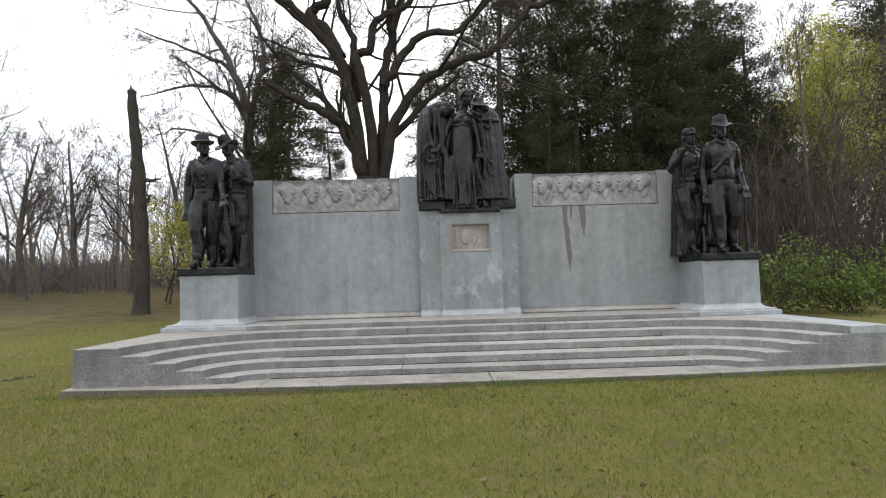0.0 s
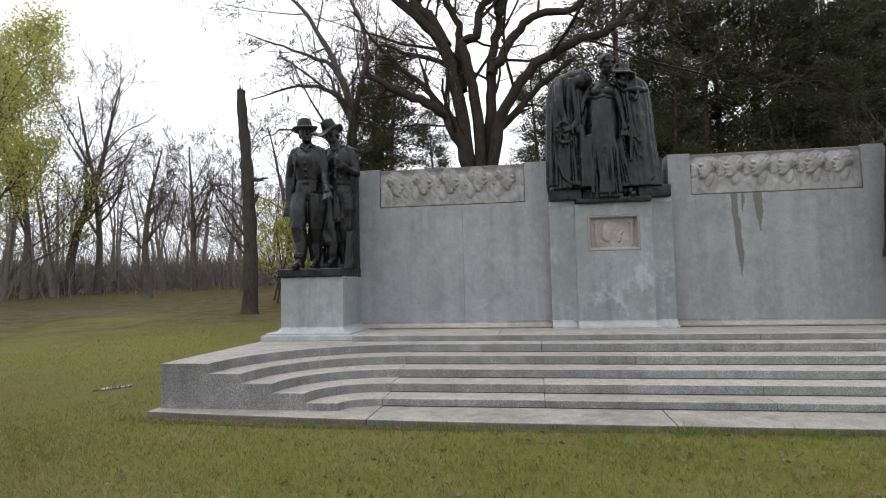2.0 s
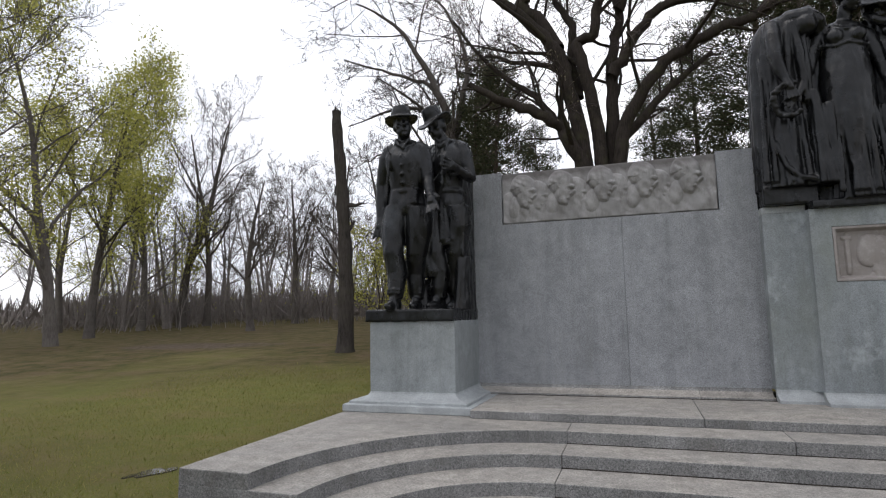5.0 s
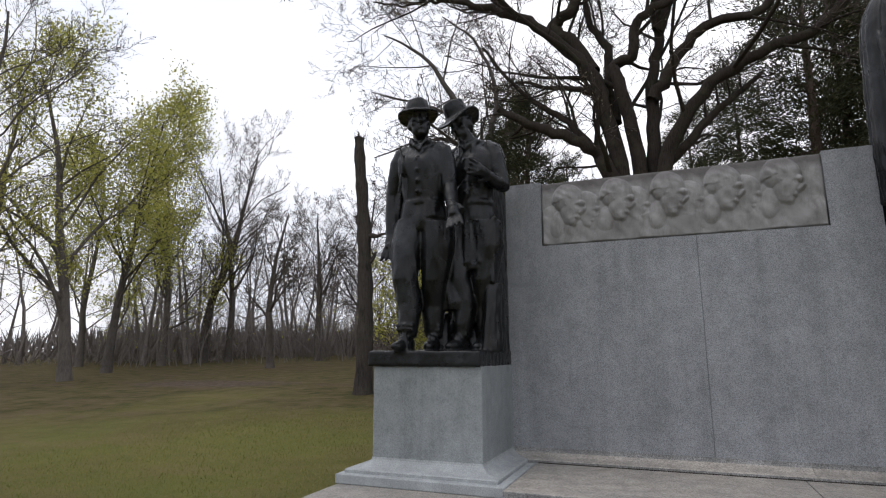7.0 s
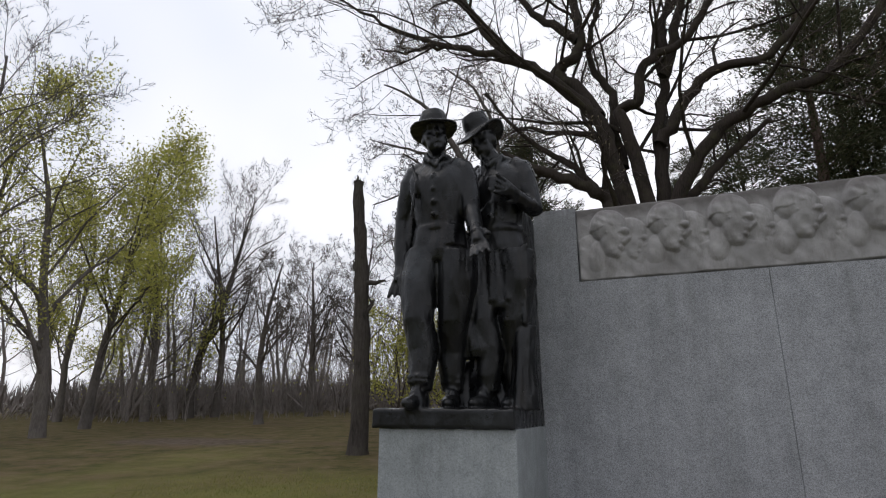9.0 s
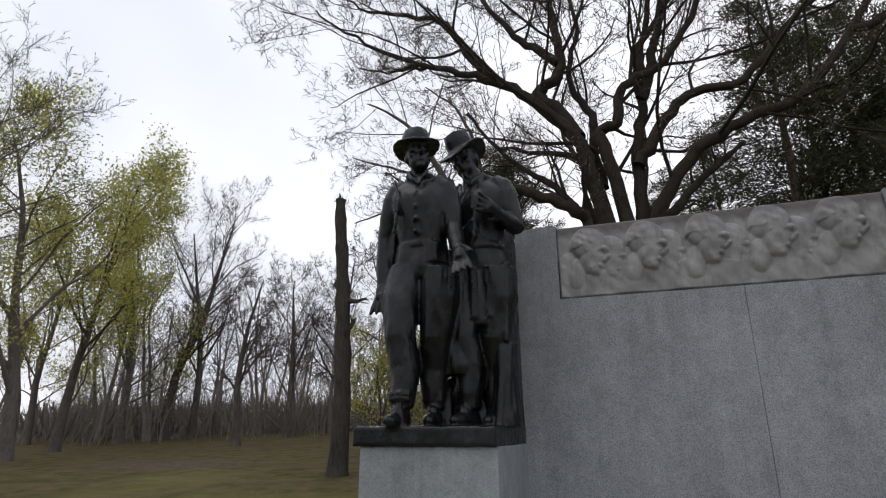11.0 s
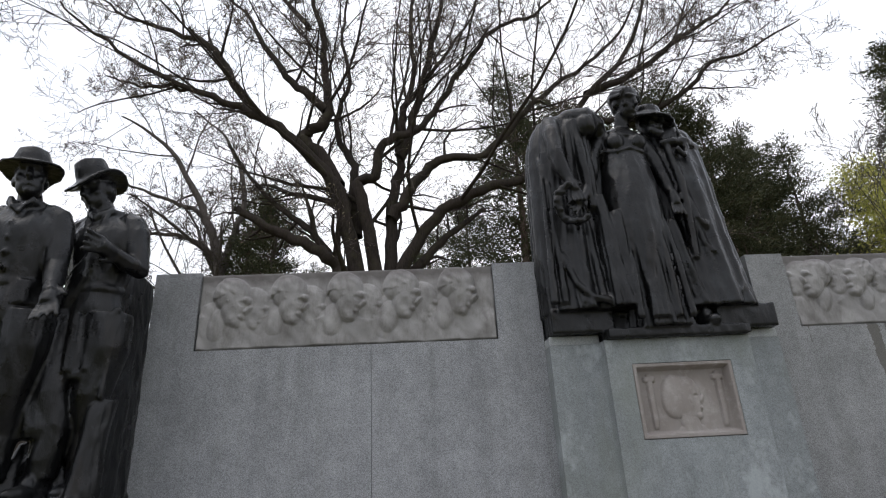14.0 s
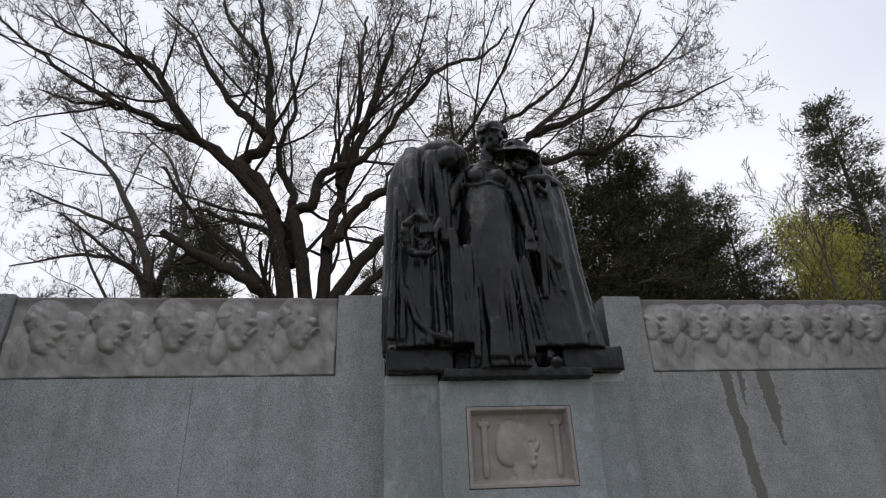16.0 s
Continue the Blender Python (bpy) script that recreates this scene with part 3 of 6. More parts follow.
    def hand_shape(self, at, toward, s, spread=0.5):
        """A simple palm with four fingers and a thumb."""
        p, d = Vector(at), Vector(toward).normalized()
        side = d.cross(Vector((0, -1, 0.2))).normalized()
        self.tube([p - d * 0.03 * s, p + d * 0.05 * s, p + d * 0.09 * s], [0.030 * s, 0.040 * s, 0.034 * s], 10)
        for k in range(4):
            o = side * (k - 1.5) * 0.021 * s
            b = p + d * 0.08 * s + o
            e = b + d * 0.08 * s + o * spread + Vector((0, -0.01 * k * s, -0.02 * s))
            self.tube([b, (b + e) / 2, e], [0.013 * s, 0.012 * s, 0.009 * s], 8)
        b = p + side * -0.035 * s
        self.tube([b, b + d * 0.05 * s - side * 0.03 * s], [0.014 * s, 0.010 * s], 8)

    def hat(self, c, s, R, brim=0.155, crown=0.10, droop=0.045, curl=0.035):
        """A soft felt hat: creased crown and an uneven brim."""
        c = Vector(c)
        rings = []
        n = 32
        a = np.linspace(0, 2 * math.pi, n, endpoint=False)
        prof = [(0.088, -0.005), (brim * 0.7, -0.012), (brim, -0.02), (brim * 1.01, -0.008), (brim * 0.72, 0.006), (0.094, 0.018), (0.090, crown * 0.55), (0.078, crown * 0.95), (0.045, crown * 1.02), (0.012, crown * 0.88)]
        for r, z in prof:
            ring = []
            for t in a:
                lift = curl * math.cos(2 * t) * (r / brim) ** 2 - droop * (r / brim) * math.sin(t) ** 2 * (1 if math.sin(t) < 0 else 0.5) if r > 0.1 else 0.0
                ring.append(tuple(c + R @ Vector((r * s * math.cos(t), r * 1.08 * s * math.sin(t), (z + lift) * s))))
            rings.append(ring)
        self.loft(rings)

    def boot(self, heel, toe, s):
        h, t = Vector(heel), Vector(toe)
        d = t - h
        turn = Euler((0, 0, math.atan2(d.x, -d.y))).to_matrix()
        self.ball(h + Vector((0, 0, 0.035 * s)), 0.040 * s, 0.050 * s, 0.06 * s, tilt=turn)
        self.ball(h * 0.45 + t * 0.55 + Vector((0, 0, 0.028 * s)), 0.046 * s, d.length * 0.62, 0.040 * s, tilt=turn)
        self.ball(h * 0.7 + t * 0.3 + Vector((0, 0, 0.06 * s)), 0.040 * s, d.length * 0.35, 0.055 * s, tilt=turn)

    def bake(self, name, voxel=0.020, smooth=1):
        me = bpy.data.meshes.new(name)
        me.from_pydata(self.v, [], self.f)
        me.update()
        bm = bmesh.new(); bm.from_mesh(me)
        bmesh.ops.recalc_face_normals(bm, faces=bm.faces)
        bm.to_mesh(me); bm.free()
        ob = new(name, me)
        rm = ob.modifiers.new("fuse", 'REMESH')
        rm.mode, rm.voxel_size = 'VOXEL', voxel
        sm = ob.modifiers.new("soft", 'SMOOTH')
        sm.factor, sm.iterations = 0.4, smooth
        done = bpy.data.meshes.new_from_object(ob.evaluated_get(bpy.context.evaluated_depsgraph_get()))
        bpy.data.objects.remove(ob)
        return done


def cast(name, clay, plinths, label, group="", voxel=0.020):
    """Fuse the figures and set them on their bronze plinth, as one mesh."""
    for x0, x1, y0, y1, z0, z1 in plinths:
        ring = [(x0, y0), (x1, y0), (x1, y1), (x0, y1)]
        clay.loft([[(x, y, z) for x, y in ring] for z in (z0, z1)])
    me = clay.bake(name, voxel)
    bm = bmesh.new()
    bm.from_mesh(me)
    bm.normal_update()
    for v in bm.verts:
        q = v.co
        a = 1 - 2 * abs(noise.noise(Vector((q.x * 7.0, q.y * 7.0, q.z * 3.2 + q.x * 2.0))))
        b = noise.noise(Vector((q.x * 17, q.y * 17, q.z * 8 - q.x * 6)))
        v.co = q + v.normal * (0.009 * a + 0.004 * b - 0.003)
    for f in bm.faces:
        f.smooth = True
    me2 = bpy.data.meshes.new(name)
    bm.to_mesh(me2); bm.free()
    me2.materials.append(BRONZE)
    return tagged(new(name, me2), label, "statue", group)


def soldier(k, x, y, z, H, yaw=0, lean=0.0, coat=0.62, knee=0.02, stance=0.10, hat="felt", headyaw=0, headnod=0, hips=0.0, arms=(None, None), boots=True, front=0.06, seed=0, headshift=0.0, headlean=0.0):
    """A standing man, H high, feet at z. arms: for each side elbow and wrist, as fractions of H from the feet."""
    def P(u, v, w):
        c, s = math.cos(radians(yaw)), math.sin(radians(yaw))
        return (x + H * (c * u - s * v) + lean * H * w, y + H * (s * u + c * v), z + H * w)
    # legs, one a little forward
    for sx, fy in ((-1, -front), (1, front * 0.4)):
        hip, kn, an = P(sx * 0.055 + hips, 0, 0.50), P(sx * (stance * 0.5 + 0.025), -knee + fy * 0.6, 0.275), P(sx * stance * 0.72, fy, 0.055)
        k.tube([hip, P(sx * 0.062 + hips * 0.6, -0.01 + fy * 0.3, 0.40), kn, P(sx * stance * 0.66, fy * 0.9 + 0.006, 0.18), P(sx * stance * 0.70, fy, 0.10), an],
               [0.068 * H, 0.064 * H, 0.050 * H, 0.048 * H, 0.040 * H, 0.034 * H], 16)
        if boots:
            k.tube([P(sx * stance * 0.66, fy * 0.9 + 0.004, 0.19), P(sx * stance * 0.68, fy * 0.95, 0.178)], [0.046 * H, 0.046 * H], 14)
        k.boot(P(sx * stance * 0.72, fy + 0.012, 0.006), P(sx * stance * 0.92, fy - 0.095, 0.0), H * 0.55)
    # trunk with jacket
    tr = [P(hips, 0.002, 0.47), P(hips, 0, 0.52), P(hips * 0.8, 0, 0.58), P(hips * 0.4, -0.004, 0.66), P(0, -0.008, 0.74), P(0, 0.0, 0.79), P(0, 0.006, 0.825), P(0, 0.008, 0.85)]
    rr = [(0.078, 0.062), (0.090, 0.068), (0.080, 0.062), (0.090, 0.068), (0.100, 0.073), (0.097, 0.062), (0.066, 0.048), (0.036, 0.036)]
    k.body([(*p, a * H, b * H) for p, (a, b) in zip(tr, rr)], folds=5, depth=0.04, n=48, turn=yaw, seed=seed)
    k.tube([P(0, 0.008, 0.82), P(headshift * 0.8, -0.006, 0.885)], [0.036 * H, 0.030 * H], 14)
    # belt, collar and jacket front
    k.body([(*P(hips * 0.8, 0, 0.575), 0.086 * H, 0.067 * H), (*P(hips * 0.8, 0, 0.590), 0.086 * H, 0.067 * H)], n=32, turn=yaw)
    k.tube([P(-0.045, 0.02, 0.845), P(-0.03, -0.045, 0.835), P(0, -0.06, 0.81), P(0.03, -0.045, 0.835), P(0.045, 0.02, 0.845)], 0.014 * H, 8)
    for w in (0.62, 0.665, 0.71, 0.755):
        k.ball(P(0.004, -0.079, w), 0.008 * H, 0.008 * H, 0.008 * H, 8, 6)
    # arms
    for sx, arm in zip((-1, 1), arms):
        if arm is None:
            arm = ((sx * 0.15, 0.01, 0.62), (sx * 0.16, -0.03, 0.47))
        el, wr = arm
        k.tube([P(sx * 0.055, 0, 0.822), P(sx * 0.088, 0.002, 0.800), P(sx * 0.102, 0.0, 0.765), P((sx * 0.106 + el[0]) / 2, el[1] / 2, (0.77 + el[2]) / 2), P(*el), P((el[0] + wr[0]) / 2, (el[1] + wr[1]) / 2, (el[2] + wr[2]) / 2), P(*wr)],
               [0.030 * H, 0.036 * H, 0.037 * H, 0.034 * H, 0.031 * H, 0.029 * H, 0.022 * H], 14)
        d = Vector(P(*wr)) - Vector(P(*el))
        k.hand_shape(P(*wr), d + Vector((0, -0.03, -0.02)), H * 0.62)
    # head and hat
    s = H * 0.56
    R, at = k.head(P(headshift, -0.014, 0.925), s, yaw + headyaw, headnod, headlean)
    if hat == "felt":
        k.hat(at(0, 0.008, 0.070), s, R, brim=0.152, crown=0.115, droop=-0.012, curl=0.022)
    elif hat == "wide":
        k.hat(at(0, 0.005, 0.062), s, R, brim=0.158, crown=0.135, droop=0.0, curl=0.035)
    else:
        rings = []
        for r, zz, oy in ((0.086, 0.03, 0), (0.088, 0.06, 0), (0.084, 0.10, -0.008), (0.072, 0.118, -0.018), (0.02, 0.122, -0.018)):
            rings.append([at(r * math.cos(a), r * 1.12 * math.sin(a) + oy, zz) for a in np.linspace(0, 2 * math.pi, 20, endpoint=False)])
        k.loft(rings)
        k.ball(at(0, -0.105, 0.030), 0.065 * s, 0.05 * s, 0.010 * s, tilt=R)
    return P


def rifle(k, foot, top, s=1.0):
    f, t = Vector(foot), Vector(top)
    d = t - f
    k.tube([f, f + d * 0.10, f + d * 0.22, f + d * 0.30], [0.050 * s, 0.046 * s, 0.026 * s, 0.024 * s], 10)
    k.tube([f + d * 0.28, f + d * 0.7, t], [0.024 * s, 0.020 * s, 0.015 * s], 10)


# two men in field dress, on the pedestal beside the left panel
k = Clay()
BZ = 2.03
P = soldier(k, -5.94, 11.12, BZ, 2.96, yaw=4, headyaw=26, headnod=-3, headlean=-5, hat="felt", stance=0.056, front=0.050, boots=False, hips=0.008, headshift=-0.010,
            arms=(((-0.135, 0.02, 0.63), (-0.132, -0.005, 0.465)), ((0.118, -0.02, 0.64), (0.150, -0.075, 0.545))), seed=1)
# jacket skirts parted in front, open coat over the arm, cane and strap
for sx in (-1, 1):
    k.body([(*P(sx * 0.034 + 0.006, -0.004, 0.590), 0.150, 0.170), (*P(sx * 0.036 + 0.006, -0.005, 0.55), 0.160, 0.182), (*P(sx * 0.042 + 0.006, -0.005, 0.518), 0.155, 0.178)], folds=4, depth=0.02, n=32, seed=3 + sx)
k.body([(*P(-0.085, 0.03, 0.80), 0.08, 0.10), (*P(-0.105, 0.035, 0.62), 0.105, 0.12), (*P(-0.118, 0.03, 0.44), 0.085, 0.11)], folds=5, depth=0.06, n=32)
k.tube([P(-0.132, -0.04, 0.425), P(-0.020, -0.10, 0.010)], [0.015, 0.013], 8)
k.tube([P(-0.080, -0.052, 0.82), P(-0.055, -0.074, 0.74), P(-0.075, -0.070, 0.62)], [0.018, 0.020, 0.018], 8)
k.tube([P(-0.030, -0.050, 0.85), P(-0.012, -0.070, 0.815), P(0.012, -0.074, 0.79)], [0.020, 0.024, 0.014], 8)
k.tube([P(0.035, -0.048, 0.85), P(0.022, -0.070, 0.815), P(0.014, -0.074, 0.79)], [0.020, 0.024, 0.014], 8)
for sx, fy in ((-1, -0.055), (1, 0.022)):
    for w_ in (0.080, 0.095):
        k.tube([P(sx * 0.040 - 0.032, fy - 0.022, w_), P(sx * 0.040, fy - 0.036, w_ + 0.004), P(sx * 0.040 + 0.032, fy - 0.022, w_)], 0.020, 8)
P = soldier(k, -5.40, 11.44, BZ, 3.00, yaw=-8, headyaw=-16, headnod=20, headlean=-12, hat="wide", stance=0.045, front=0.045, headshift=-0.045,
            arms=(((-0.110, 0.05, 0.62), (-0.085, 0.02, 0.50)), ((0.132, -0.01, 0.640), (0.100, -0.080, 0.672))), seed=2)
# long coat, its skirt narrow, with a scarf drawn across the chest
k.body([(*P(0, 0.0, 0.835), 0.15, 0.12), (*P(0, 0.0, 0.79), 0.265, 0.17), (*P(0.0, 0.0, 0.68), 0.235, 0.19), (*P(0.002, 0.0, 0.585), 0.205, 0.185), (*P(0.006, -0.002, 0.46), 0.215, 0.20), (*P(0.010, -0.004, 0.335), 0.235, 0.215)], folds=7, depth=0.05, n=64, seed=5, onset=0.4)
for q in range(5):
    k.tube([P(0.040 - 0.006 * q, -0.066, 0.74 - 0.012 * q), P(0.012, -0.077, 0.68 - 0.018 * q), P(-0.035, -0.070, 0.63 - 0.022 * q), P(-0.075, -0.045, 0.60 - 0.026 * q)], [0.012, 0.018, 0.020, 0.016], 8)
for sx in (-1, 1):
    k.tube([P(sx * 0.034, -0.042, 0.85), P(sx * 0.030, -0.060, 0.80), P(sx * 0.022, -0.066, 0.74)], [0.020, 0.024, 0.014], 8)
k.body([(*P(0.012, -0.020, 0.345), 0.155, 0.15), (*P(0.014, -0.022, 0.33), 0.162, 0.155), (*P(0.016, -0.024, 0.31), 0.14, 0.14)], n=28)
# coat tail between the two, slung gear and tree-stump support behind
k.body([(-5.68, 11.36, 3.75, 0.10, 0.10), (-5.68, 11.34, 3.2, 0.12, 0.12), (-5.67, 11.30, 2.85, 0.16, 0.12), (-5.64, 11.28, 2.60, 0.20, 0.11), (-5.63, 11.28, 2.50, 0.19, 0.09)], folds=6, depth=0.14, n=56, seed=8)
k.body([(-5.20, 11.78, 4.02, 0.06, 0.30), (-5.20, 11.75, 3.2, 0.07, 0.34), (-5.20, 11.72, 2.6, 0.08, 0.36), (-5.21, 11.68, 2.02, 0.10, 0.40)], folds=5, depth=0.08, n=40, seed=9)
k.body([(-5.68, 11.55, 2.48, 0.16, 0.18), (-5.66, 11.52, 2.28, 0.24, 0.24), (-5.64, 11.50, 2.02, 0.34, 0.32)], folds=6, depth=0.14, n=48, seed=12)
k.body([(-5.46, 11.80, 3.4, 0.22, 0.10), (-5.46, 11.78, 2.7, 0.26, 0.12), (-5.46, 11.74, 2.02, 0.32, 0.16)], folds=6, depth=0.08, n=40, seed=14)
k.body([(-5.14, 11.40, 2.80, 0.09, 0.10), (-5.16, 11.38, 2.70, 0.11, 0.12), (-5.17, 11.36, 2.4, 0.10, 0.13), (-5.19, 11.34, 2.02, 0.14, 0.16)], folds=4, depth=0.10, n=32, seed=15)
k.tube([(-5.11, 11.30, 3.55), (-5.13, 11.28, 2.80)], [0.020, 0.024], 8)
k.tube([(-5.10, 11.28, 3.58), (-5.15, 11.27, 3.34)], [0.030, 0.018], 8)
k.tube([(-5.73, 11.26, 3.98), (-5.73, 11.24, 3.30), (-5.76, 11.22, 2.75)], [0.020, 0.024, 0.030], 8)
cast("statue", k, [(-6.455, -5.145, 10.79, 12.60, 1.872, 2.035)],
     "dark bronze group of two standing men in hats", "bronze groups", 0.015)

# two men with rifles, on the pedestal beside the right panel
k = Clay()
P = soldier(k, 5.83, 11.12, BZ, 3.06, yaw=-4, headyaw=-4, headnod=2, hat="wide", stance=0.085, front=0.06,
            arms=(((-0.130, 0.02, 0.63), (-0.140, -0.03, 0.47)), ((0.130, 0.03, 0.63), (0.135, -0.04, 0.49))), seed=21)
k.tube([P(0.10, -0.05, 0.79), P(0.0, -0.095, 0.70), P(-0.09, -0.075, 0.60)], [0.045, 0.055, 0.045], 10)
k.body([(*P(0, 0, 0.64), 0.088 * 3.06, 0.070 * 3.06), (*P(0, 0, 0.60), 0.096 * 3.06, 0.076 * 3.06), (*P(0, 0, 0.555), 0.092 * 3.06, 0.072 * 3.06)], n=32)
rifle(k, (6.27, 10.98, BZ), (6.25, 11.0, 3.95))
P = soldier(k, 5.24, 11.45, BZ, 2.98, yaw=6, headyaw=8, headnod=0, hat="cap", stance=0.05, front=0.05,
            arms=(((-0.165, 0.0, 0.66), (-0.10, -0.06, 0.78)), ((0.125, -0.03, 0.63), (0.115, -0.085, 0.50))), seed=22)
rifle(k, (4.98, 11.28, BZ), (5.02, 11.25, 4.30))
k.body([(5.56, 11.20, 3.50, 0.05, 0.05), (5.58, 11.18, 3.2, 0.12, 0.08), (5.62, 11.18, 2.85, 0.15, 0.10), (5.64, 11.18, 2.45, 0.17, 0.11), (5.66, 11.18, 2.22, 0.16, 0.09)], folds=5, depth=0.16, n=48, seed=25)
k.body([(5.10, 11.70, 4.30, 0.10, 0.22), (5.05, 11.70, 3.3, 0.12, 0.26), (5.03, 11.68, 2.5, 0.15, 0.30), (5.03, 11.66, 2.02, 0.20, 0.34)], folds=5, depth=0.08, n=40, seed=26)
k.body([(5.55, 11.55, 2.75, 0.16, 0.18), (5.56, 11.50, 2.4, 0.22, 0.22), (5.58, 11.48, 2.02, 0.30, 0.28)], folds=6, depth=0.12, n=48, seed=27)
cast("statue", k, [(5.145, 6.455, 10.79, 12.60, 1.872, 2.035)],
     "dark bronze group of two standing men with rifles", "bronze groups")

# three tall draped figures on the central pier
k = Clay()
F = 3.30
# woman in front, in a high-belted gown
k.body([(-0.05, 11.86, 5.68, 0.07, 0.08), (-0.05, 11.86, 5.61, 0.21, 0.13), (-0.05, 11.85, 5.50, 0.27, 0.17), (-0.05, 11.84, 5.36, 0.245, 0.18), (-0.05, 11.83, 5.24, 0.235, 0.18)], n=60)
k.body([(-0.055, 11.83, 5.30, 0.235, 0.19), (-0.06, 11.81, 5.08, 0.265, 0.215), (-0.065, 11.79, 4.80, 0.300, 0.245), (-0.065, 11.78, 4.45, 0.300, 0.255), (-0.055, 11.78, 4.05, 0.290, 0.255), (-0.04, 11.78, 3.70, 0.290, 0.26), (-0.03, 11.78, 3.42, 0.305, 0.275), (-0.02, 11.78, 3.29, 0.33, 0.29)],
       folds=13, depth=0.075, n=150, seed=31, onset=0.30)
# bodice: rounded, gathered under a curved belt
for sx in (-1, 1):
    k.ball((-0.05 + sx * 0.118, 11.70, 5.42), 0.108, 0.085, 0.105)
k.tube([(-0.29, 11.76, 5.34), (-0.18, 11.66, 5.28), (-0.05, 11.64, 5.315), (0.08, 11.66, 5.28), (0.19, 11.76, 5.28)], [0.022, 0.026, 0.026, 0.026, 0.022], 8)
k.tube([(-0.20, 11.76, 5.60), (-0.12, 11.69, 5.53), (-0.03, 11.67, 5.50), (0.06, 11.70, 5.52), (0.13, 11.77, 5.60)], [0.014, 0.018, 0.018, 0.018, 0.014], 8)
# one knee pushed against the cloth, long folds falling from it
k.ball((-0.15, 11.62, 4.30), 0.12, 0.075, 0.55)
for x0, x1, zt in ((-0.26, -0.31, 4.3), (-0.02, -0.06, 4.5), (0.06, 0.07, 4.75), (0.14, 0.20, 4.6), (-0.14, -0.17, 3.95), (-0.08, -0.11, 4.05)):
    k.tube([(x0, 11.62, zt), ((x0 + x1) / 2, 11.535, (zt + 3.4) / 2), (x1, 11.50, 3.36)], [0.012, 0.030, 0.036], 10)
k.tube([(-0.01, 11.88, 5.58), (0.02, 11.82, 5.86)], [0.092, 0.080], 14)
R, at = k.head((0.055, 11.79, 5.985), 1.72, 24, 18)
k.ball(at(0, 0.022, 0.045), 0.155, 0.182, 0.155, tilt=R)
k.ball(at(0, 0.085, 0.055), 0.11, 0.10, 0.10, tilt=R)
for q in range(9):
    a = q / 8 * math.pi
    k.tube([at(0.09 * math.cos(a), -0.06, 0.03 + 0.07 * math.sin(a)), at(0.085 * math.cos(a), 0.03, 0.035 + 0.085 * math.sin(a)), at(0.05 * math.cos(a), 0.10, 0.05 + 0.05 * math.sin(a))], [0.020, 0.028, 0.020], 8)
k.tube([(-0.22, 11.88, 5.56), (-0.33, 11.85, 5.46), (-0.42, 11.80, 5.24), (-0.50, 11.74, 5.02), (-0.60, 11.66, 4.80), (-0.66, 11.60, 4.70)], [0.085, 0.092, 0.084, 0.076, 0.058, 0.046], 14)
k.hand_shape((-0.67, 11.59, 4.68), (-0.6, -0.25, -0.5), 1.45)
k.tube([(0.12, 11.88, 5.56), (0.23, 11.85, 5.46), (0.28, 11.80, 5.22), (0.315, 11.76, 5.02), (0.33, 11.70, 4.82), (0.335, 11.66, 4.74)], [0.085, 0.090, 0.080, 0.070, 0.052, 0.044], 14)
k.hand_shape((0.335, 11.65, 4.73), (0.0, -0.15, -1), 1.45)
# loose cloth at either side of the gown
k.body([(0.27, 11.68, 4.45, 0.04, 0.04), (0.27, 11.68, 4.30, 0.07, 0.06), (0.31, 11.70, 4.0, 0.09, 0.08), (0.38, 11.72, 3.6, 0.11, 0.10), (0.42, 11.72, 3.5, 0.12, 0.10)], folds=5, depth=0.18, n=44, seed=33)
k.body([(-0.33, 11.64, 4.55, 0.05, 0.05), (-0.33, 11.62, 4.30, 0.075, 0.06), (-0.35, 11.62, 3.9, 0.09, 0.08), (-0.36, 11.62, 3.62, 0.11, 0.09)], folds=5, depth=0.18, n=44, seed=34)
k.boot((0.40, 11.70, 3.30), (0.46, 11.56, 3.29), 1.6)
# shrouded bowed figure
k.body([(-0.60, 11.98, 5.905, 0.03, 0.04), (-0.63, 11.98, 5.88, 0.20, 0.18), (-0.68, 11.98, 5.78, 0.31, 0.26), (-0.73, 11.98, 5.58, 0.365, 0.30), (-0.76, 11.98, 5.30, 0.375, 0.32), (-0.78, 11.98, 4.80, 0.375, 0.33), (-0.79, 11.97, 4.20, 0.375, 0.34),
        (-0.79, 11.96, 3.80, 0.375, 0.35), (-0.78, 11.94, 3.50, 0.38, 0.37)], folds=9, depth=0.06, n=120, seed=36)
# the head cloth falls forward over the brow and hangs beside the face
k.tube([(-0.78, 11.90, 5.74), (-0.62, 11.80, 5.80), (-0.46, 11.76, 5.79), (-0.33, 11.80, 5.70), (-0.26, 11.88, 5.54)], [0.10, 0.125, 0.135, 0.12, 0.08], 16)
k.ball((-0.47, 11.72, 5.66), 0.13, 0.12, 0.15)
k.tube([(-0.62, 11.70, 5.72), (-0.60, 11.66, 5.40), (-0.58, 11.66, 5.0), (-0.56, 11.66, 4.6)], [0.05, 0.055, 0.05, 0.04], 10)
k.tube([(-0.52, 11.72, 5.50), (-0.52, 11.68, 5.1), (-0.50, 11.68, 4.7)], [0.04, 0.045, 0.035], 10)
k.body([(-0.36, 12.02, 5.60, 0.10, 0.08), (-0.38, 12.02, 5.2, 0.18, 0.16), (-0.38, 12.0, 4.6, 0.20, 0.2), (-0.36, 12.0, 3.5, 0.24, 0.3)], folds=6, depth=0.06, n=48, seed=37)
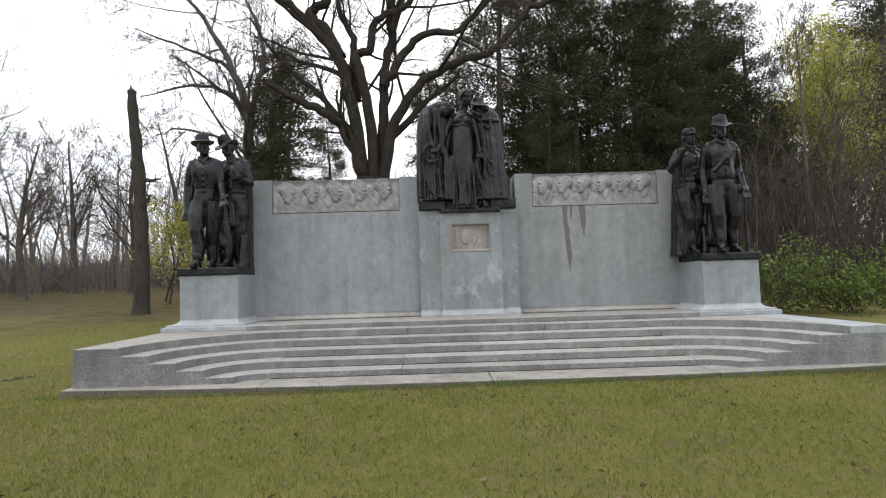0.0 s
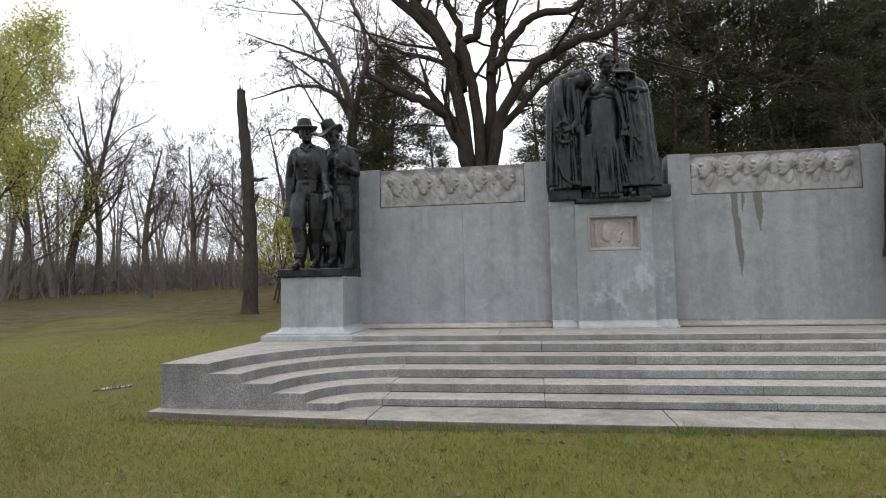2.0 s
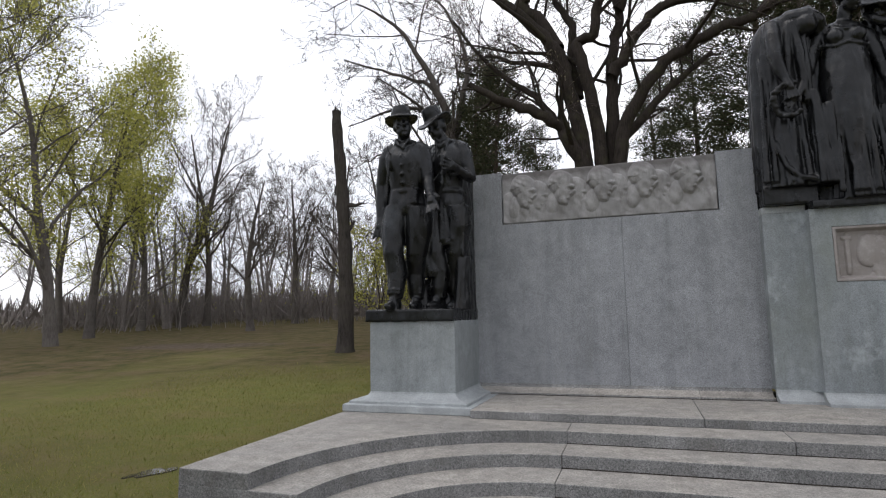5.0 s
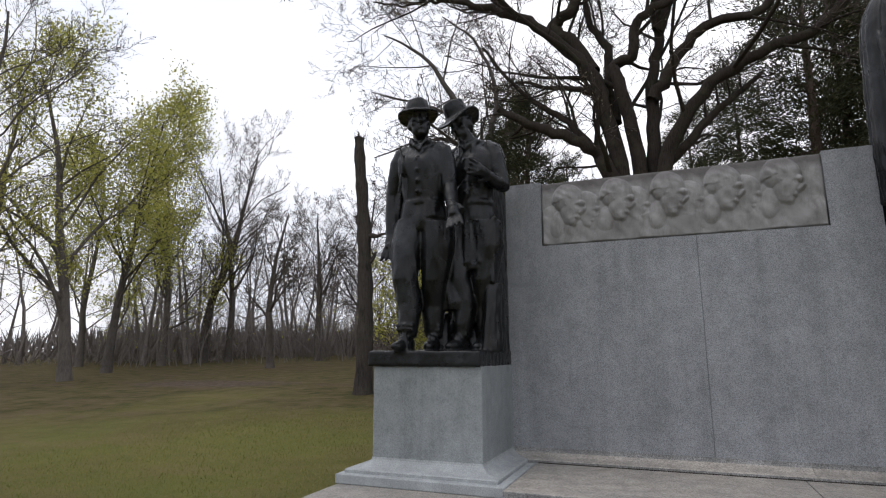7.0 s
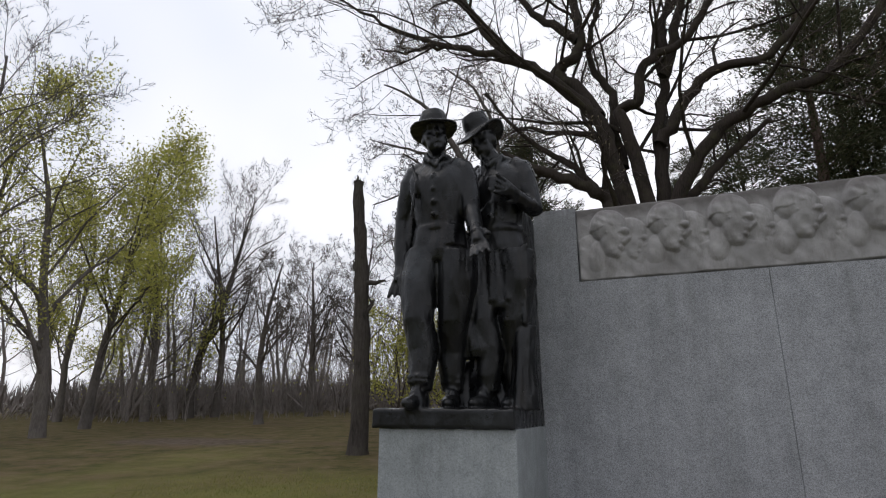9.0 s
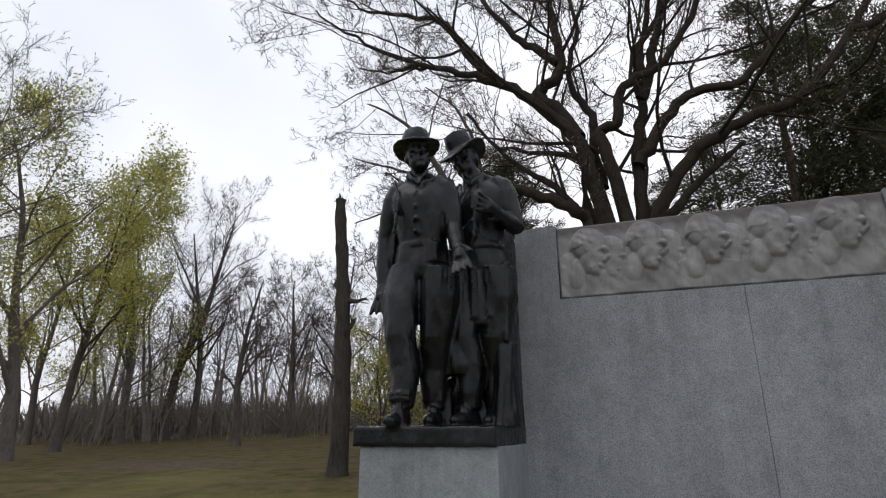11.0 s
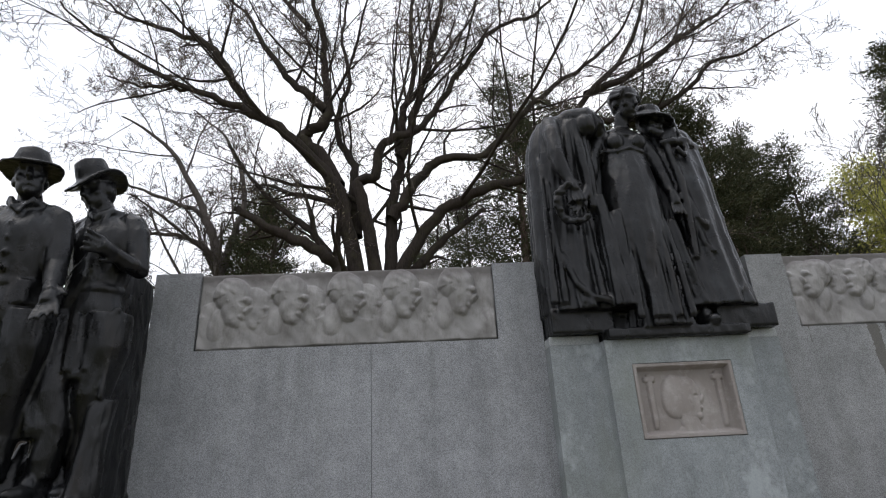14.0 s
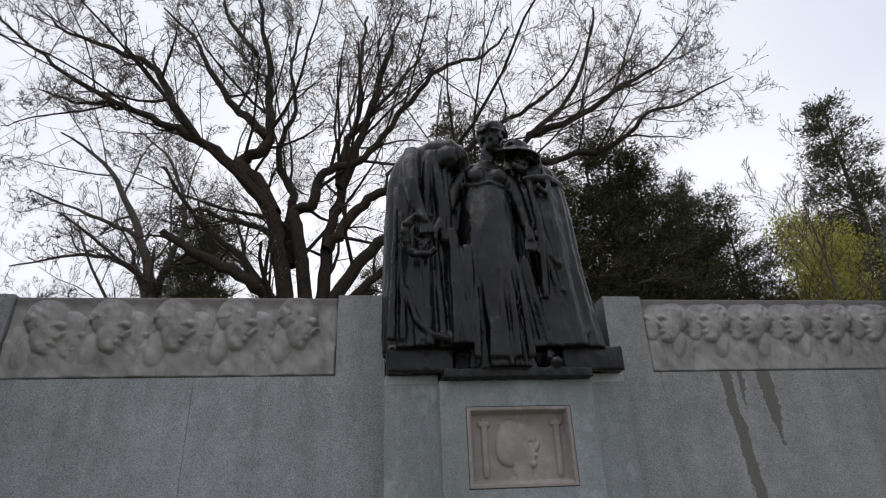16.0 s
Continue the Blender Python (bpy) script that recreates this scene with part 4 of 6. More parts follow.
k.body([(0.30, 12.04, 5.70, 0.10, 0.08), (0.32, 12.04, 5.2, 0.20, 0.16), (0.32, 12.02, 4.6, 0.22, 0.2), (0.34, 12.0, 3.5, 0.26, 0.3)], folds=6, depth=0.06, n=48, seed=39)
# bare forearm out of the cloak, wreath in the fingers
k.tube([(-0.86, 11.80, 5.74), (-0.885, 11.68, 5.52), (-0.885, 11.60, 5.24), (-0.85, 11.57, 5.02), (-0.80, 11.54, 4.88)], [0.11, 0.10, 0.085, 0.072, 0.052], 14)
k.hand_shape((-0.80, 11.53, 4.86), (0.15, -0.1, -0.6), 1.5)
wreath = [(-0.80 + 0.17 * math.cos(a), 11.50 - 0.03 * math.sin(a), 4.60 + 0.20 * math.sin(a)) for a in np.linspace(math.pi * 0.65, math.pi * 1.75, 15)]
for q, w in enumerate(wreath):
    for e in range(3):
        k.ball((w[0] + random.uniform(-0.02, 0.02), w[1] + random.uniform(-0.03, 0.02), w[2] + random.uniform(-0.02, 0.02)), 0.044, 0.03, 0.030, 8, 6)
for x0, x1, w in ((-1.05, -1.10, 0.04), (-0.99, -0.99, 0.035), (-0.86, -0.80, 0.03), (-0.66, -0.60, 0.04), (-0.56, -0.47, 0.045)):
    k.tube([(x0, 11.84, 5.46), (x0, 11.70, 4.9), ((x0 + x1) / 2, 11.665, 4.2), (x1, 11.615, 3.56)], [w * 0.3, w * 0.55, w * 0.75, w * 1.1], 10)
k.tube([(-0.95, 11.66, 4.1), (-0.86, 11.60, 3.75), (-0.72, 11.57, 3.60), (-0.55, 11.58, 3.56)], [0.02, 0.032, 0.038, 0.034], 8)
k.body([(-0.47, 11.70, 4.75, 0.06, 0.08), (-0.46, 11.66, 4.3, 0.09, 0.10), (-0.44, 11.64, 3.8, 0.11, 0.12), (-0.42, 11.62, 3.50, 0.15, 0.14)], folds=6, depth=0.14, n=48, seed=38)
# hooded figure with broad brim behind the shoulder, cloak drawn up in deep hanging curves
k.body([(0.48, 12.02, 5.78, 0.03, 0.04), (0.52, 12.02, 5.74, 0.17, 0.15), (0.56, 12.02, 5.64, 0.27, 0.22), (0.575, 12.02, 5.46, 0.315, 0.26), (0.59, 12.00, 5.20, 0.325, 0.29), (0.61, 11.98, 4.80, 0.325, 0.31), (0.63, 11.97, 4.30, 0.335, 0.33),
        (0.65, 11.95, 3.90, 0.36, 0.34), (0.67, 11.94, 3.50, 0.39, 0.37)], folds=9, depth=0.05, n=120, seed=41)
R2, at2 = k.head((0.37, 11.90, 5.80), 1.6, 26, 14)
k.hat(at2(0, 0.03, 0.055), 1.6, R2, brim=0.185, crown=0.075, droop=0.07, curl=-0.04)
k.tube([(0.24, 11.86, 5.74), (0.30, 11.76, 5.60), (0.40, 11.72, 5.52)], [0.05, 0.06, 0.05], 10)
k.tube([(0.36, 11.74, 5.42), (0.50, 11.70, 5.42), (0.64, 11.73, 5.42), (0.82, 11.86, 5.42)], [0.045, 0.055, 0.060, 0.05], 12)
k.tube([(0.42, 11.72, 5.40), (0.46, 11.66, 4.9), (0.46, 11.66, 4.4), (0.44, 11.66, 4.0)], [0.035, 0.042, 0.045, 0.03], 10)
for x0, xm, x1, zb in ((0.50, 0.55, 0.62, 5.20), (0.49, 0.60, 0.74, 4.35), (0.48, 0.62, 0.80, 4.05), (0.47, 0.66, 0.86, 3.82), (0.62, 0.80, 0.92, 3.62)):
    k.tube([(x0, 11.74, 5.38), (x0 + 0.01, 11.69, (5.3 + zb) / 2), (xm - 0.06, 11.645, zb + 0.10), (xm, 11.635, zb), (xm + 0.07, 11.68, zb + 0.12), (x1 - 0.02, 11.78, zb + 0.55), (x1 - 0.10, 11.86, 5.34)], [0.016, 0.022, 0.030, 0.034, 0.030, 0.024, 0.016], 10)
# low stele behind the figures and rough ground
k.body([(-0.15, 12.0, 4.6, 0.30, 0.25), (0.1, 12.0, 4.0, 0.6, 0.25), (0.0, 11.95, 3.5, 0.95, 0.35)], folds=7, depth=0.06, n=64, seed=44)
cast("statue", k, [(-1.13, -0.50, 11.72, 12.60, 3.287, 3.525), (0.56, 1.17, 11.72, 12.60, 3.287, 3.525), (-0.48, 0.54, 11.80, 12.60, 3.287, 3.50), (-0.62, 0.79, 11.575, 12.62, 3.193, 3.287),
                         (0.95, 1.09, 12.02, 12.58, 3.525, 4.09), (-1.10, -1.0, 12.02, 12.58, 3.525, 4.09)],
     "dark bronze group of three tall draped figures", "bronze groups", 0.014)

# ---- carved relief panels ----


def dome(X, Z, cx, cz, rx, rz, ang=0.0, p=2.0, q=0.5):
    c, s = math.cos(ang), math.sin(ang)
    u, v = (X - cx) * c + (Z - cz) * s, -(X - cx) * s + (Z - cz) * c
    return np.clip(1 - np.abs(u / rx) ** p - np.abs(v / rz) ** p, 0, 1) ** q


def smax(a, b, k=0.006):
    h = np.clip(0.5 + 0.5 * (a - b) / k, 0, 1)
    return b * (1 - h) + a * h + k * h * (1 - h)


def profile_head(X, Z, H, cx, cz, s, face, tilt, depth, hair="wavy", seed=0):
    """One carved head in profile, face = +1 looks towards +x; tilt bows it."""
    U, V = (X - cx) * face, Z - cz
    c, t = math.cos(tilt), math.sin(tilt)
    u, v = (U * c - V * t) / s, (U * t + V * c) / s
    lumps = ((-0.16, -0.95, 0.34, 0.62, 0.25, 0.60), (-0.12, 0.16, 0.60, 0.60, 0.0, 0.96), (0.12, -0.14, 0.46, 0.68, 0.12, 0.95), (0.22, -0.52, 0.33, 0.36, 0.3, 0.86),
             (0.585, -0.12, 0.10, 0.24, -0.38, 0.74), (0.47, -0.43, 0.12, 0.11, 0, 0.80), (0.36, -0.68, 0.20, 0.17, 0.2, 0.82), (0.42, 0.17, 0.17, 0.15, 0.2, 0.90))
    h = np.zeros_like(X)
    for cu, cv, ru, rv, an, d in lumps:
        h = smax(h, dome(u, v, cu, cv, ru, rv, an, 2.3, 0.42) * d, 0.06)
    h = h - 0.16 * dome(u, v, 0.38, 0.0, 0.15, 0.10, 0.1, 2, 1) + 0.07 * dome(u, v, 0.37, -0.02, 0.07, 0.045, 0, 2, 1)
    h = h - 0.10 * dome(u, v, 0.50, -0.53, 0.10, 0.03, 0, 2, 1) - 0.07 * dome(u, v, 0.20, -0.40, 0.16, 0.22, 0, 2, 1) - 0.10 * dome(u, v, 0.50, -0.30, 0.09, 0.06, 0, 2, 1)
    line = np.clip((v - 0.24 + 0.55 * np.clip(-u + 0.18, -0.4, 0.9) + 0.05 * np.sin(9 * u + seed)) / 0.08, 0, 1)
    hz = dome(u, v, -0.20, 0.20, 0.62, 0.62, 0, 2.3, 0.35) * line
    lock = np.sin(7 * u + 11 * v + 2.5 * np.sin(4 * v + 3 * u + seed)) * np.sin(9 * u - 5 * v + seed * 2) + 0.5 * np.sin(19 * u + 13 * v + seed)
    h = np.maximum(h, hz * (0.97 + 0.06 * lock))
    h = np.maximum(h, dome(u, v, -0.12, -0.08, 0.08, 0.14, 0.2, 2, 0.6) * 1.0)
    return np.maximum(H, np.clip(h, 0, 2) * depth)


def relief(name, x0, x1, z0, z1, y, material, fill, label, nx, back=0.16, edge=0.018, parent=None):
    """A carved slab: the field from a height function, with a closed body behind it."""
    w, hgt = x1 - x0, z1 - z0
    nz = max(8, int(nx * hgt / w))
    X, Z = np.meshgrid(np.linspace(0, w, nx), np.linspace(0, hgt, nz))
    H = fill(X, Z, w, hgt)
    for _ in range(1):
        G = np.pad(H, 1, mode="edge")
        H = (G[1:-1, 1:-1] * 2 + G[:-2, 1:-1] + G[2:, 1:-1] + G[1:-1, :-2] + G[1:-1, 2:]) / 6
    rng = np.random.RandomState(11)
    rim = np.minimum(np.minimum(X, w - X), np.minimum(Z, hgt - Z))
    H = np.where(rim < edge, np.maximum(H * np.clip(rim / edge, 0, 1), 0.0), H)
    V = np.stack([X + x0, y - H, Z + z0], -1).reshape(-1, 3)
    idx = np.arange(X.size).reshape(X.shape)
    F = np.stack([idx[:-1, :-1], idx[:-1, 1:], idx[1:, 1:], idx[1:, :-1]], -1).reshape(-1, 4)
    # sides and back
    loop = np.concatenate([idx[0, :], idx[1:, -1], idx[-1, -2::-1], idx[-2:0:-1, 0]])
    n0 = len(V)
    B = V[loop].copy(); B[:, 1] = y + back
    k = len(loop)
    S = np.stack([loop[np.arange(k)], n0 + np.arange(k), n0 + (np.arange(k) + 1) % k, loop[(np.arange(k) + 1) % k]], -1)
    V = np.concatenate([V, B]); F = np.concatenate([F, S])
    ob = new(name, np_mesh(name, V, F, material))
    return tagged(ob, label, "relief")


def cloth(X, Z, top, amp, seed):
    """Shoulders and drapery in low folds below a line."""
    w = np.sin(14 * X + 7 * Z + 3 * np.sin(6 * Z + seed)) + 0.7 * np.sin(9 * X - 16 * Z + seed * 2) + 0.4 * np.sin(31 * X + 20 * Z)
    m = np.clip((top - Z) / 0.10, 0, 1)
    return m * (0.026 + amp * (0.6 + 0.55 * w))


def bowed_heads(X, Z, w, h):
    line = 0.40 + 0.05 * np.sin(X * 9.5 + 0.6)
    H = cloth(X, Z, line, 0.020, 1.3)
    for i in range(5):
        cx = 0.36 + i * 0.585
        H = np.maximum(H, 0.040 * dome(X, Z, cx - 0.18, 0.26, 0.24, 0.26, 0.5, 2.2, 0.4))
        H = np.maximum(H, 0.028 * dome(X, Z, cx + 0.02, 0.10, 0.30, 0.16, 0.2, 2.2, 0.4))
        H = profile_head(X, Z, H, cx + 0.21, 0.43, 0.25, 1, 0.50, 0.060, seed=i * 2.3 + 1) if i < 4 else H
        H = profile_head(X, Z, H, cx, 0.50 + 0.01 * i, 0.30, 1, 0.40, 0.135, seed=i * 1.7)
    return H + 0.0035 * np.sin(37 * X + 11 * Z) * np.sin(29 * Z + 6 * X)


def raised_heads(X, Z, w, h):
    line = 0.36 + 0.05 * np.cos((X - 0.12) * 12)
    H = cloth(X, Z, line, 0.016, 4.1)
    for i in range(6):
        cx = 0.26 + i * 0.485
        H = np.maximum(H, 0.042 * dome(X, Z, cx + 0.12, 0.14, 0.27, 0.28, -0.3, 2.2, 0.4))
        H = profile_head(X, Z, H, cx - 0.13, 0.545, 0.24, -1, 0.0, 0.060, seed=i + 5.0)
        H = profile_head(X, Z, H, cx + 0.04, 0.535, 0.265, -1, 0.0, 0.125, seed=i * 1.9 + 3)
    return H + 0.003 * np.sin(33 * X + 9 * Z) * np.sin(27 * Z)


relief("carved_panel", -REL_X1, -REL_X0, REL_Z0 + 0.003, REL_Z1, WALL_Y + 0.045, MARBLE, bowed_heads,
       "weathered pale stone relief of bowed heads in profile", 440, 0.11)
relief("carved_panel", REL_X0, REL_X1, REL_Z0 + 0.003, REL_Z1, WALL_Y + 0.045, MARBLE, raised_heads,
       "weathered pale stone relief of raised heads in profile", 440, 0.11)


def portrait(X, Z, w, h):
    cx, cz, s = 0.50 * w, 0.53 * h, 0.24
    frame_h = 0.085 * (1 - np.clip((np.minimum(np.minimum(X, w - X), np.minimum(Z, h - Z)) - 0.035) / 0.03, 0, 1))
    H = np.maximum(frame_h, 0.0)
    u, v = (X - cx) / s, (Z - cz) / s
    q = 0.060
    neck = dome(u, v, 0.05, -1.0, 0.36, 0.75, 0.15, 2.6, 0.35)
    chest = dome(u, v, 0.10, -1.45, 0.62, 0.45, 0, 2.4, 0.35)
    facep = dome(u, v, 0.10, -0.05, 0.50, 0.85, 0.0, 2.4, 0.35)
    nose = dome(u, v, 0.60, -0.10, 0.13, 0.22, -0.5, 2, 0.5)
    lips = dome(u, v, 0.54, -0.42, 0.10, 0.11, 0, 2, 0.5)
    chin = dome(u, v, 0.40, -0.70, 0.19, 0.17, 0, 2, 0.5)
    brow = dome(u, v, 0.46, 0.22, 0.16, 0.30, 0, 2, 0.5)
    hair = 0.8 * dome(u, v, -0.40, 0.06, 0.54, 0.85, -0.12, 2.3, 0.35) * (u < -0.02 + 0.34 * np.clip(v, -0.2, 1))
    for d, a in ((chest, 0.5), (neck, 0.6), (facep, 0.8), (nose, 0.75), (lips, 0.75), (chin, 0.75), (brow, 0.8)):
        H = np.maximum(H, d * a * q)
    H = H - 0.012 * dome(u, v, 0.38, 0.04, 0.12, 0.07, 0, 2, 1)
    H = np.maximum(H, hair * (0.95 * q + 0.0012 * np.sin(9 * (v + u))))
    for px in (0.17 * w, 0.86 * w):
        H = np.maximum(H, 0.030 * dome(X, Z, px, 0.50 * h, 0.030, 0.26, 0, 6, 0.5))
        H = np.maximum(H, 0.032 * dome(X, Z, px, 0.79 * h, 0.060, 0.030, 0, 4, 0.5))
    return H


relief("portrait_panel", FX0 + 0.002, FX1 - 0.002, 2.264, 2.953, 11.745, PINK, portrait,
       "pinkish carved panel with a profile portrait between thin columns", 200, 0.05, 0.004)

# ---- trees ----


def spline(pts, k=4):
    """A smooth line through points."""
    p = np.array(pts, dtype=float)
    out = []
    for i in range(len(p) - 1):
        p0, p1, p2, p3 = p[max(i - 1, 0)], p[i], p[i + 1], p[min(i + 2, len(p) - 1)]
        for f in np.linspace(0, 1, k, endpoint=False):
            out.append(0.5 * (2 * p1 + (p2 - p0) * f + (2 * p0 - 5 * p1 + 4 * p2 - p3) * f ** 2 + (3 * p1 - p0 - 3 * p2 + p3) * f ** 3))
    out.append(p[-1])
    return np.array(out)


class Wood:
    """Grows branches and turns them into tapered tubes."""

    def __init__(self, seed):
        self.r = np.random.RandomState(seed)
        self.thick, self.thin, self.tips = [], [], []

    def add(self, pts, radii, limit):
        (self.thick if radii[0] > limit else self.thin).append((pts, radii))

    def wander(self, start, way, length, segs, jitter, rise):
        r = self.r
        pts = [np.array(start, dtype=float)]
        d = np.array(way, dtype=float)
        d /= np.linalg.norm(d)
        for i in range(segs):
            d = d + r.normal(0, jitter, 3) + np.array([0, 0, rise])
            d /= np.linalg.norm(d)
            pts.append(pts[-1] + d * length / segs)
        return np.array(pts)

    def sprout(self, pts, radii, level, levels, count, ratio=0.55, spread=0.9, rise=0.06, first=0.25, limit=0.03, length=None, finest=0.006, dense=0.68):
        """Side branches along a branch, then along those, down to the twigs."""
        r = self.r
        seg = np.linalg.norm(np.diff(pts, axis=0), axis=1)
        total = seg.sum() if length is None else length
        cum = np.concatenate([[0], np.cumsum(seg)]) / max(seg.sum(), 1e-6)
        for c in range(count):
            f = first + (1 - first) * (c + r.uniform(0.1, 0.9)) / count
            i = min(np.searchsorted(cum, f), len(pts) - 1)
            i = max(i, 1)
            g = (f - cum[i - 1]) / max(cum[i] - cum[i - 1], 1e-6)
            p = pts[i - 1] + (pts[i] - pts[i - 1]) * g
            rad = radii[i - 1] + (radii[i] - radii[i - 1]) * g
            d = pts[i] - pts[i - 1]
            d = d / (np.linalg.norm(d) + 1e-9)
            side = r.normal(0, 1, 3)
            side -= d * side.dot(d)
            side /= np.linalg.norm(side) + 1e-9
            way = d * r.uniform(0.45, 1.0) + side * spread * r.uniform(0.6, 1.2) + np.array([0, 0, rise * 2])
            ln = total * ratio * r.uniform(0.55, 1.15) * (1.15 - 0.55 * f)
            rr = max(rad * r.uniform(0.30, 0.50), finest)
            segs = 6 if level == 0 else (4 if level == 1 else (3 if level == 2 else 2))
            q = self.wander(p, way, ln, segs, 0.13, rise)
            radq = np.linspace(rr, max(rr * 0.35, finest * 0.7), segs + 1)
            self.add(q, radq, limit)
            if level + 1 < levels:
                self.sprout(q, radq, level + 1, levels, max(3, int(count * dense)), 0.50, spread, rise, 0.2, limit, None, finest, dense)
            else:
                self.tips.append((q[-1], q[-1] - q[-2]))

    def tubes(self, which, name, material):
        groups = {}
        for pts, rad in which:
            n = 12 if rad[0] > 0.25 else (8 if rad[0] > 0.10 else (5 if rad[0] > 0.03 else 3))
            groups.setdefault((n, len(pts)), []).append((pts, rad))
        V, F = [], []
        base = 0
        for (n, m), lot in sorted(groups.items()):
            pts = np.array([p for p, r in lot])
            rad = np.array([r for p, r in lot])
            k = len(lot)
            d = np.gradient(pts, axis=1)
            d /= np.linalg.norm(d, axis=2)[..., None] + 1e-9
            ref = np.where((np.abs(d[:, :1, 1]) < 0.8)[..., None], np.array([0.31, 0.95, 0.05]), np.array([1.0, 0.0, 0.0]))
            u = ref - d * (d * ref).sum(2)[..., None]
            u /= np.linalg.norm(u, axis=2)[..., None] + 1e-9
            w = np.cross(d, u)
            a = np.arange(n) * 2 * math.pi / n
            rr = rad[..., None] * np.ones(n)
            if n >= 8:
                z = pts[..., 2:3]
                rr = rr * (1 + 0.07 * np.sin(3 * a + 5 * z) + 0.05 * np.sin(5 * a - 3 * z))
            ring = pts[:, :, None, :] + rr[..., None] * (np.cos(a)[:, None] * u[:, :, None, :] + np.sin(a)[:, None] * w[:, :, None, :])
            V.append(ring.reshape(-1, 3))
            q, i, j = np.meshgrid(np.arange(k), np.arange(m - 1), np.arange(n), indexing="ij")
            A = base + (q * m + i) * n + j
            B = base + (q * m + i) * n + (j + 1) % n
            F.append(np.stack([A, B, B + n, A + n], -1).reshape(-1, 4))
            base += k * m * n
        return np_mesh(name, np.concatenate(V), np.concatenate(F), material)


def blades(centers, ways, size, rng, name, material, wide=0.5, jitter=0.5):
    """Small pointed leaves (two triangles each) at places, roughly along ways."""
    c = np.asarray(centers, dtype=float)
    n = len(c)
    d = np.asarray(ways, dtype=float) + rng.normal(0, jitter, (n, 3))
    d /= np.linalg.norm(d, axis=1)[:, None] + 1e-9
    s = rng.normal(0, 1, (n, 3))
    s -= d * (s * d).sum(1)[:, None]
    s /= np.linalg.norm(s, axis=1)[:, None] + 1e-9
    ln = size * rng.uniform(0.5, 1.4, n)[:, None]
    V = np.stack([c, c + d * ln * 0.5 + s * ln * wide * 0.5, c + d * ln, c + d * ln * 0.5 - s * ln * wide * 0.5], 1).reshape(-1, 3)
    F = np.arange(4 * n).reshape(-1, 4)
    return np_mesh(name, V, F, material, False)


def tree_thing(name, wood, at, label, bark_mat, twig_mat, leaf=None, leaf_name="foliage", category="tree", group=""):
    base = empty(name, at)
    tagged(base, label, category, group)
    t = new("trunk", wood.tubes(wood.thick, "trunk", bark_mat)); t.parent = base
    if wood.thin:
        c = new("crown", wood.tubes(wood.thin, "crown", twig_mat)); c.parent = base
    if leaf is not None:
        f = new(leaf_name, leaf); f.parent = base
    return base


def set_on_ground(x, y, dz=-0.05):
    return (x, y, float(ground_z(x, y)) + dz)


# the great bare oak behind the wall; its limbs are laid one by one from the fork
w = Wood(5)
OX, OY = -4.0, 28.0
OZ = set_on_ground(OX, OY)[2]


def limb(points, r0, r1, count, levels=4, ys=0.0, sway=0.0, ox=OX, oz=OZ):
    k = len(points)
    p = [(x - ox, ys + sway * i / (k - 1), z - oz) for i, (x, z) in enumerate(points)]
    q = spline(p, 4)
    q[1:] += w.r.normal(0, 0.05, q[1:].shape)
    rad = np.linspace(r0, r1, len(q))
    w.add(q, rad, 0.03)
    w.sprout(q, rad, 0, levels, count + 1, 0.42, 0.95, 0.05, 0.20, 0.03, None, 0.0125, 0.69)


trunk_line = spline([(0.0, 0, -0.3), (-0.05, 0, 2), (0.0, 0, 4.0), (0.0, 0, 5.4), (0.0, 0, 6.6)], 4)
w.add(trunk_line, np.linspace(1.15, 0.80, len(trunk_line)), 0.03)
# long limb that sweeps out over the meadow side
limb([(-4.3, 5.6), (-4.65, 9.4), (-5.2, 12.2), (-5.6, 13.5), (-6.8, 15.0), (-8.2, 16.5), (-9.8, 17.4), (-11.5, 18.2), (-14.0, 19.5), (-16.0, 21.0), (-18.6, 23.4)], 0.37, 0.04, 13, 4, -0.1, -0.4)
limb([(-9.0, 17.0), (-10.6, 19.5), (-11.6, 21.1), (-13.4, 21.9), (-15.6, 22.9), (-17.4, 24.4)], 0.22, 0.03, 10, 4, -0.3, 0.3)
# the sharp elbow and its upright stem
limb([(-5.5, 13.6), (-6.5, 15.3), (-7.2, 16.0), (-6.4, 16.5), (-6.0, 17.6), (-6.2, 19.3), (-6.3, 21.5), (-6.9, 24.0), (-7.4, 26.5)], 0.34, 0.06, 12, 4, 0.0, -0.3)
limb([(-6.1, 17.4), (-7.2, 18.6), (-8.3, 19.9), (-9.5, 22.1), (-10.3, 23.7), (-12.2, 25.6)], 0.22, 0.04, 11, 4, -0.1, 0.8)
limb([(-4.75, 11.4), (-5.0, 13.6), (-4.9, 14.8), (-5.4, 15.9), (-5.8, 17.7), (-5.3, 20.2), (-5.7, 23.3), (-5.4, 26.0)], 0.24, 0.05, 11, 4, 0.4, 1.4)
# the stem with a stepped bend, then out to the far side
limb([(-4.0, 5.6), (-3.95, 9.6), (-4.3, 12.0), (-4.6, 13.6), (-3.9, 13.9), (-3.75, 15.1), (-3.1, 15.8), (-2.1, 16.2), (-1.0, 17.5), (0.6, 20.2), (2.1, 21.9), (3.8, 22.5), (5.4, 24.5)], 0.30, 0.05, 12, 4, -0.1, -0.3)
limb([(-3.6, 5.6), (-3.35, 9.6), (-3.35, 12.1), (-3.2, 13.4), (-2.9, 14.9), (-2.9, 16.8), (-2.2, 19.7), (-2.1, 23.9), (-1.9, 26.3)], 0.31, 0.06, 12, 4, 0.2, 1.0)
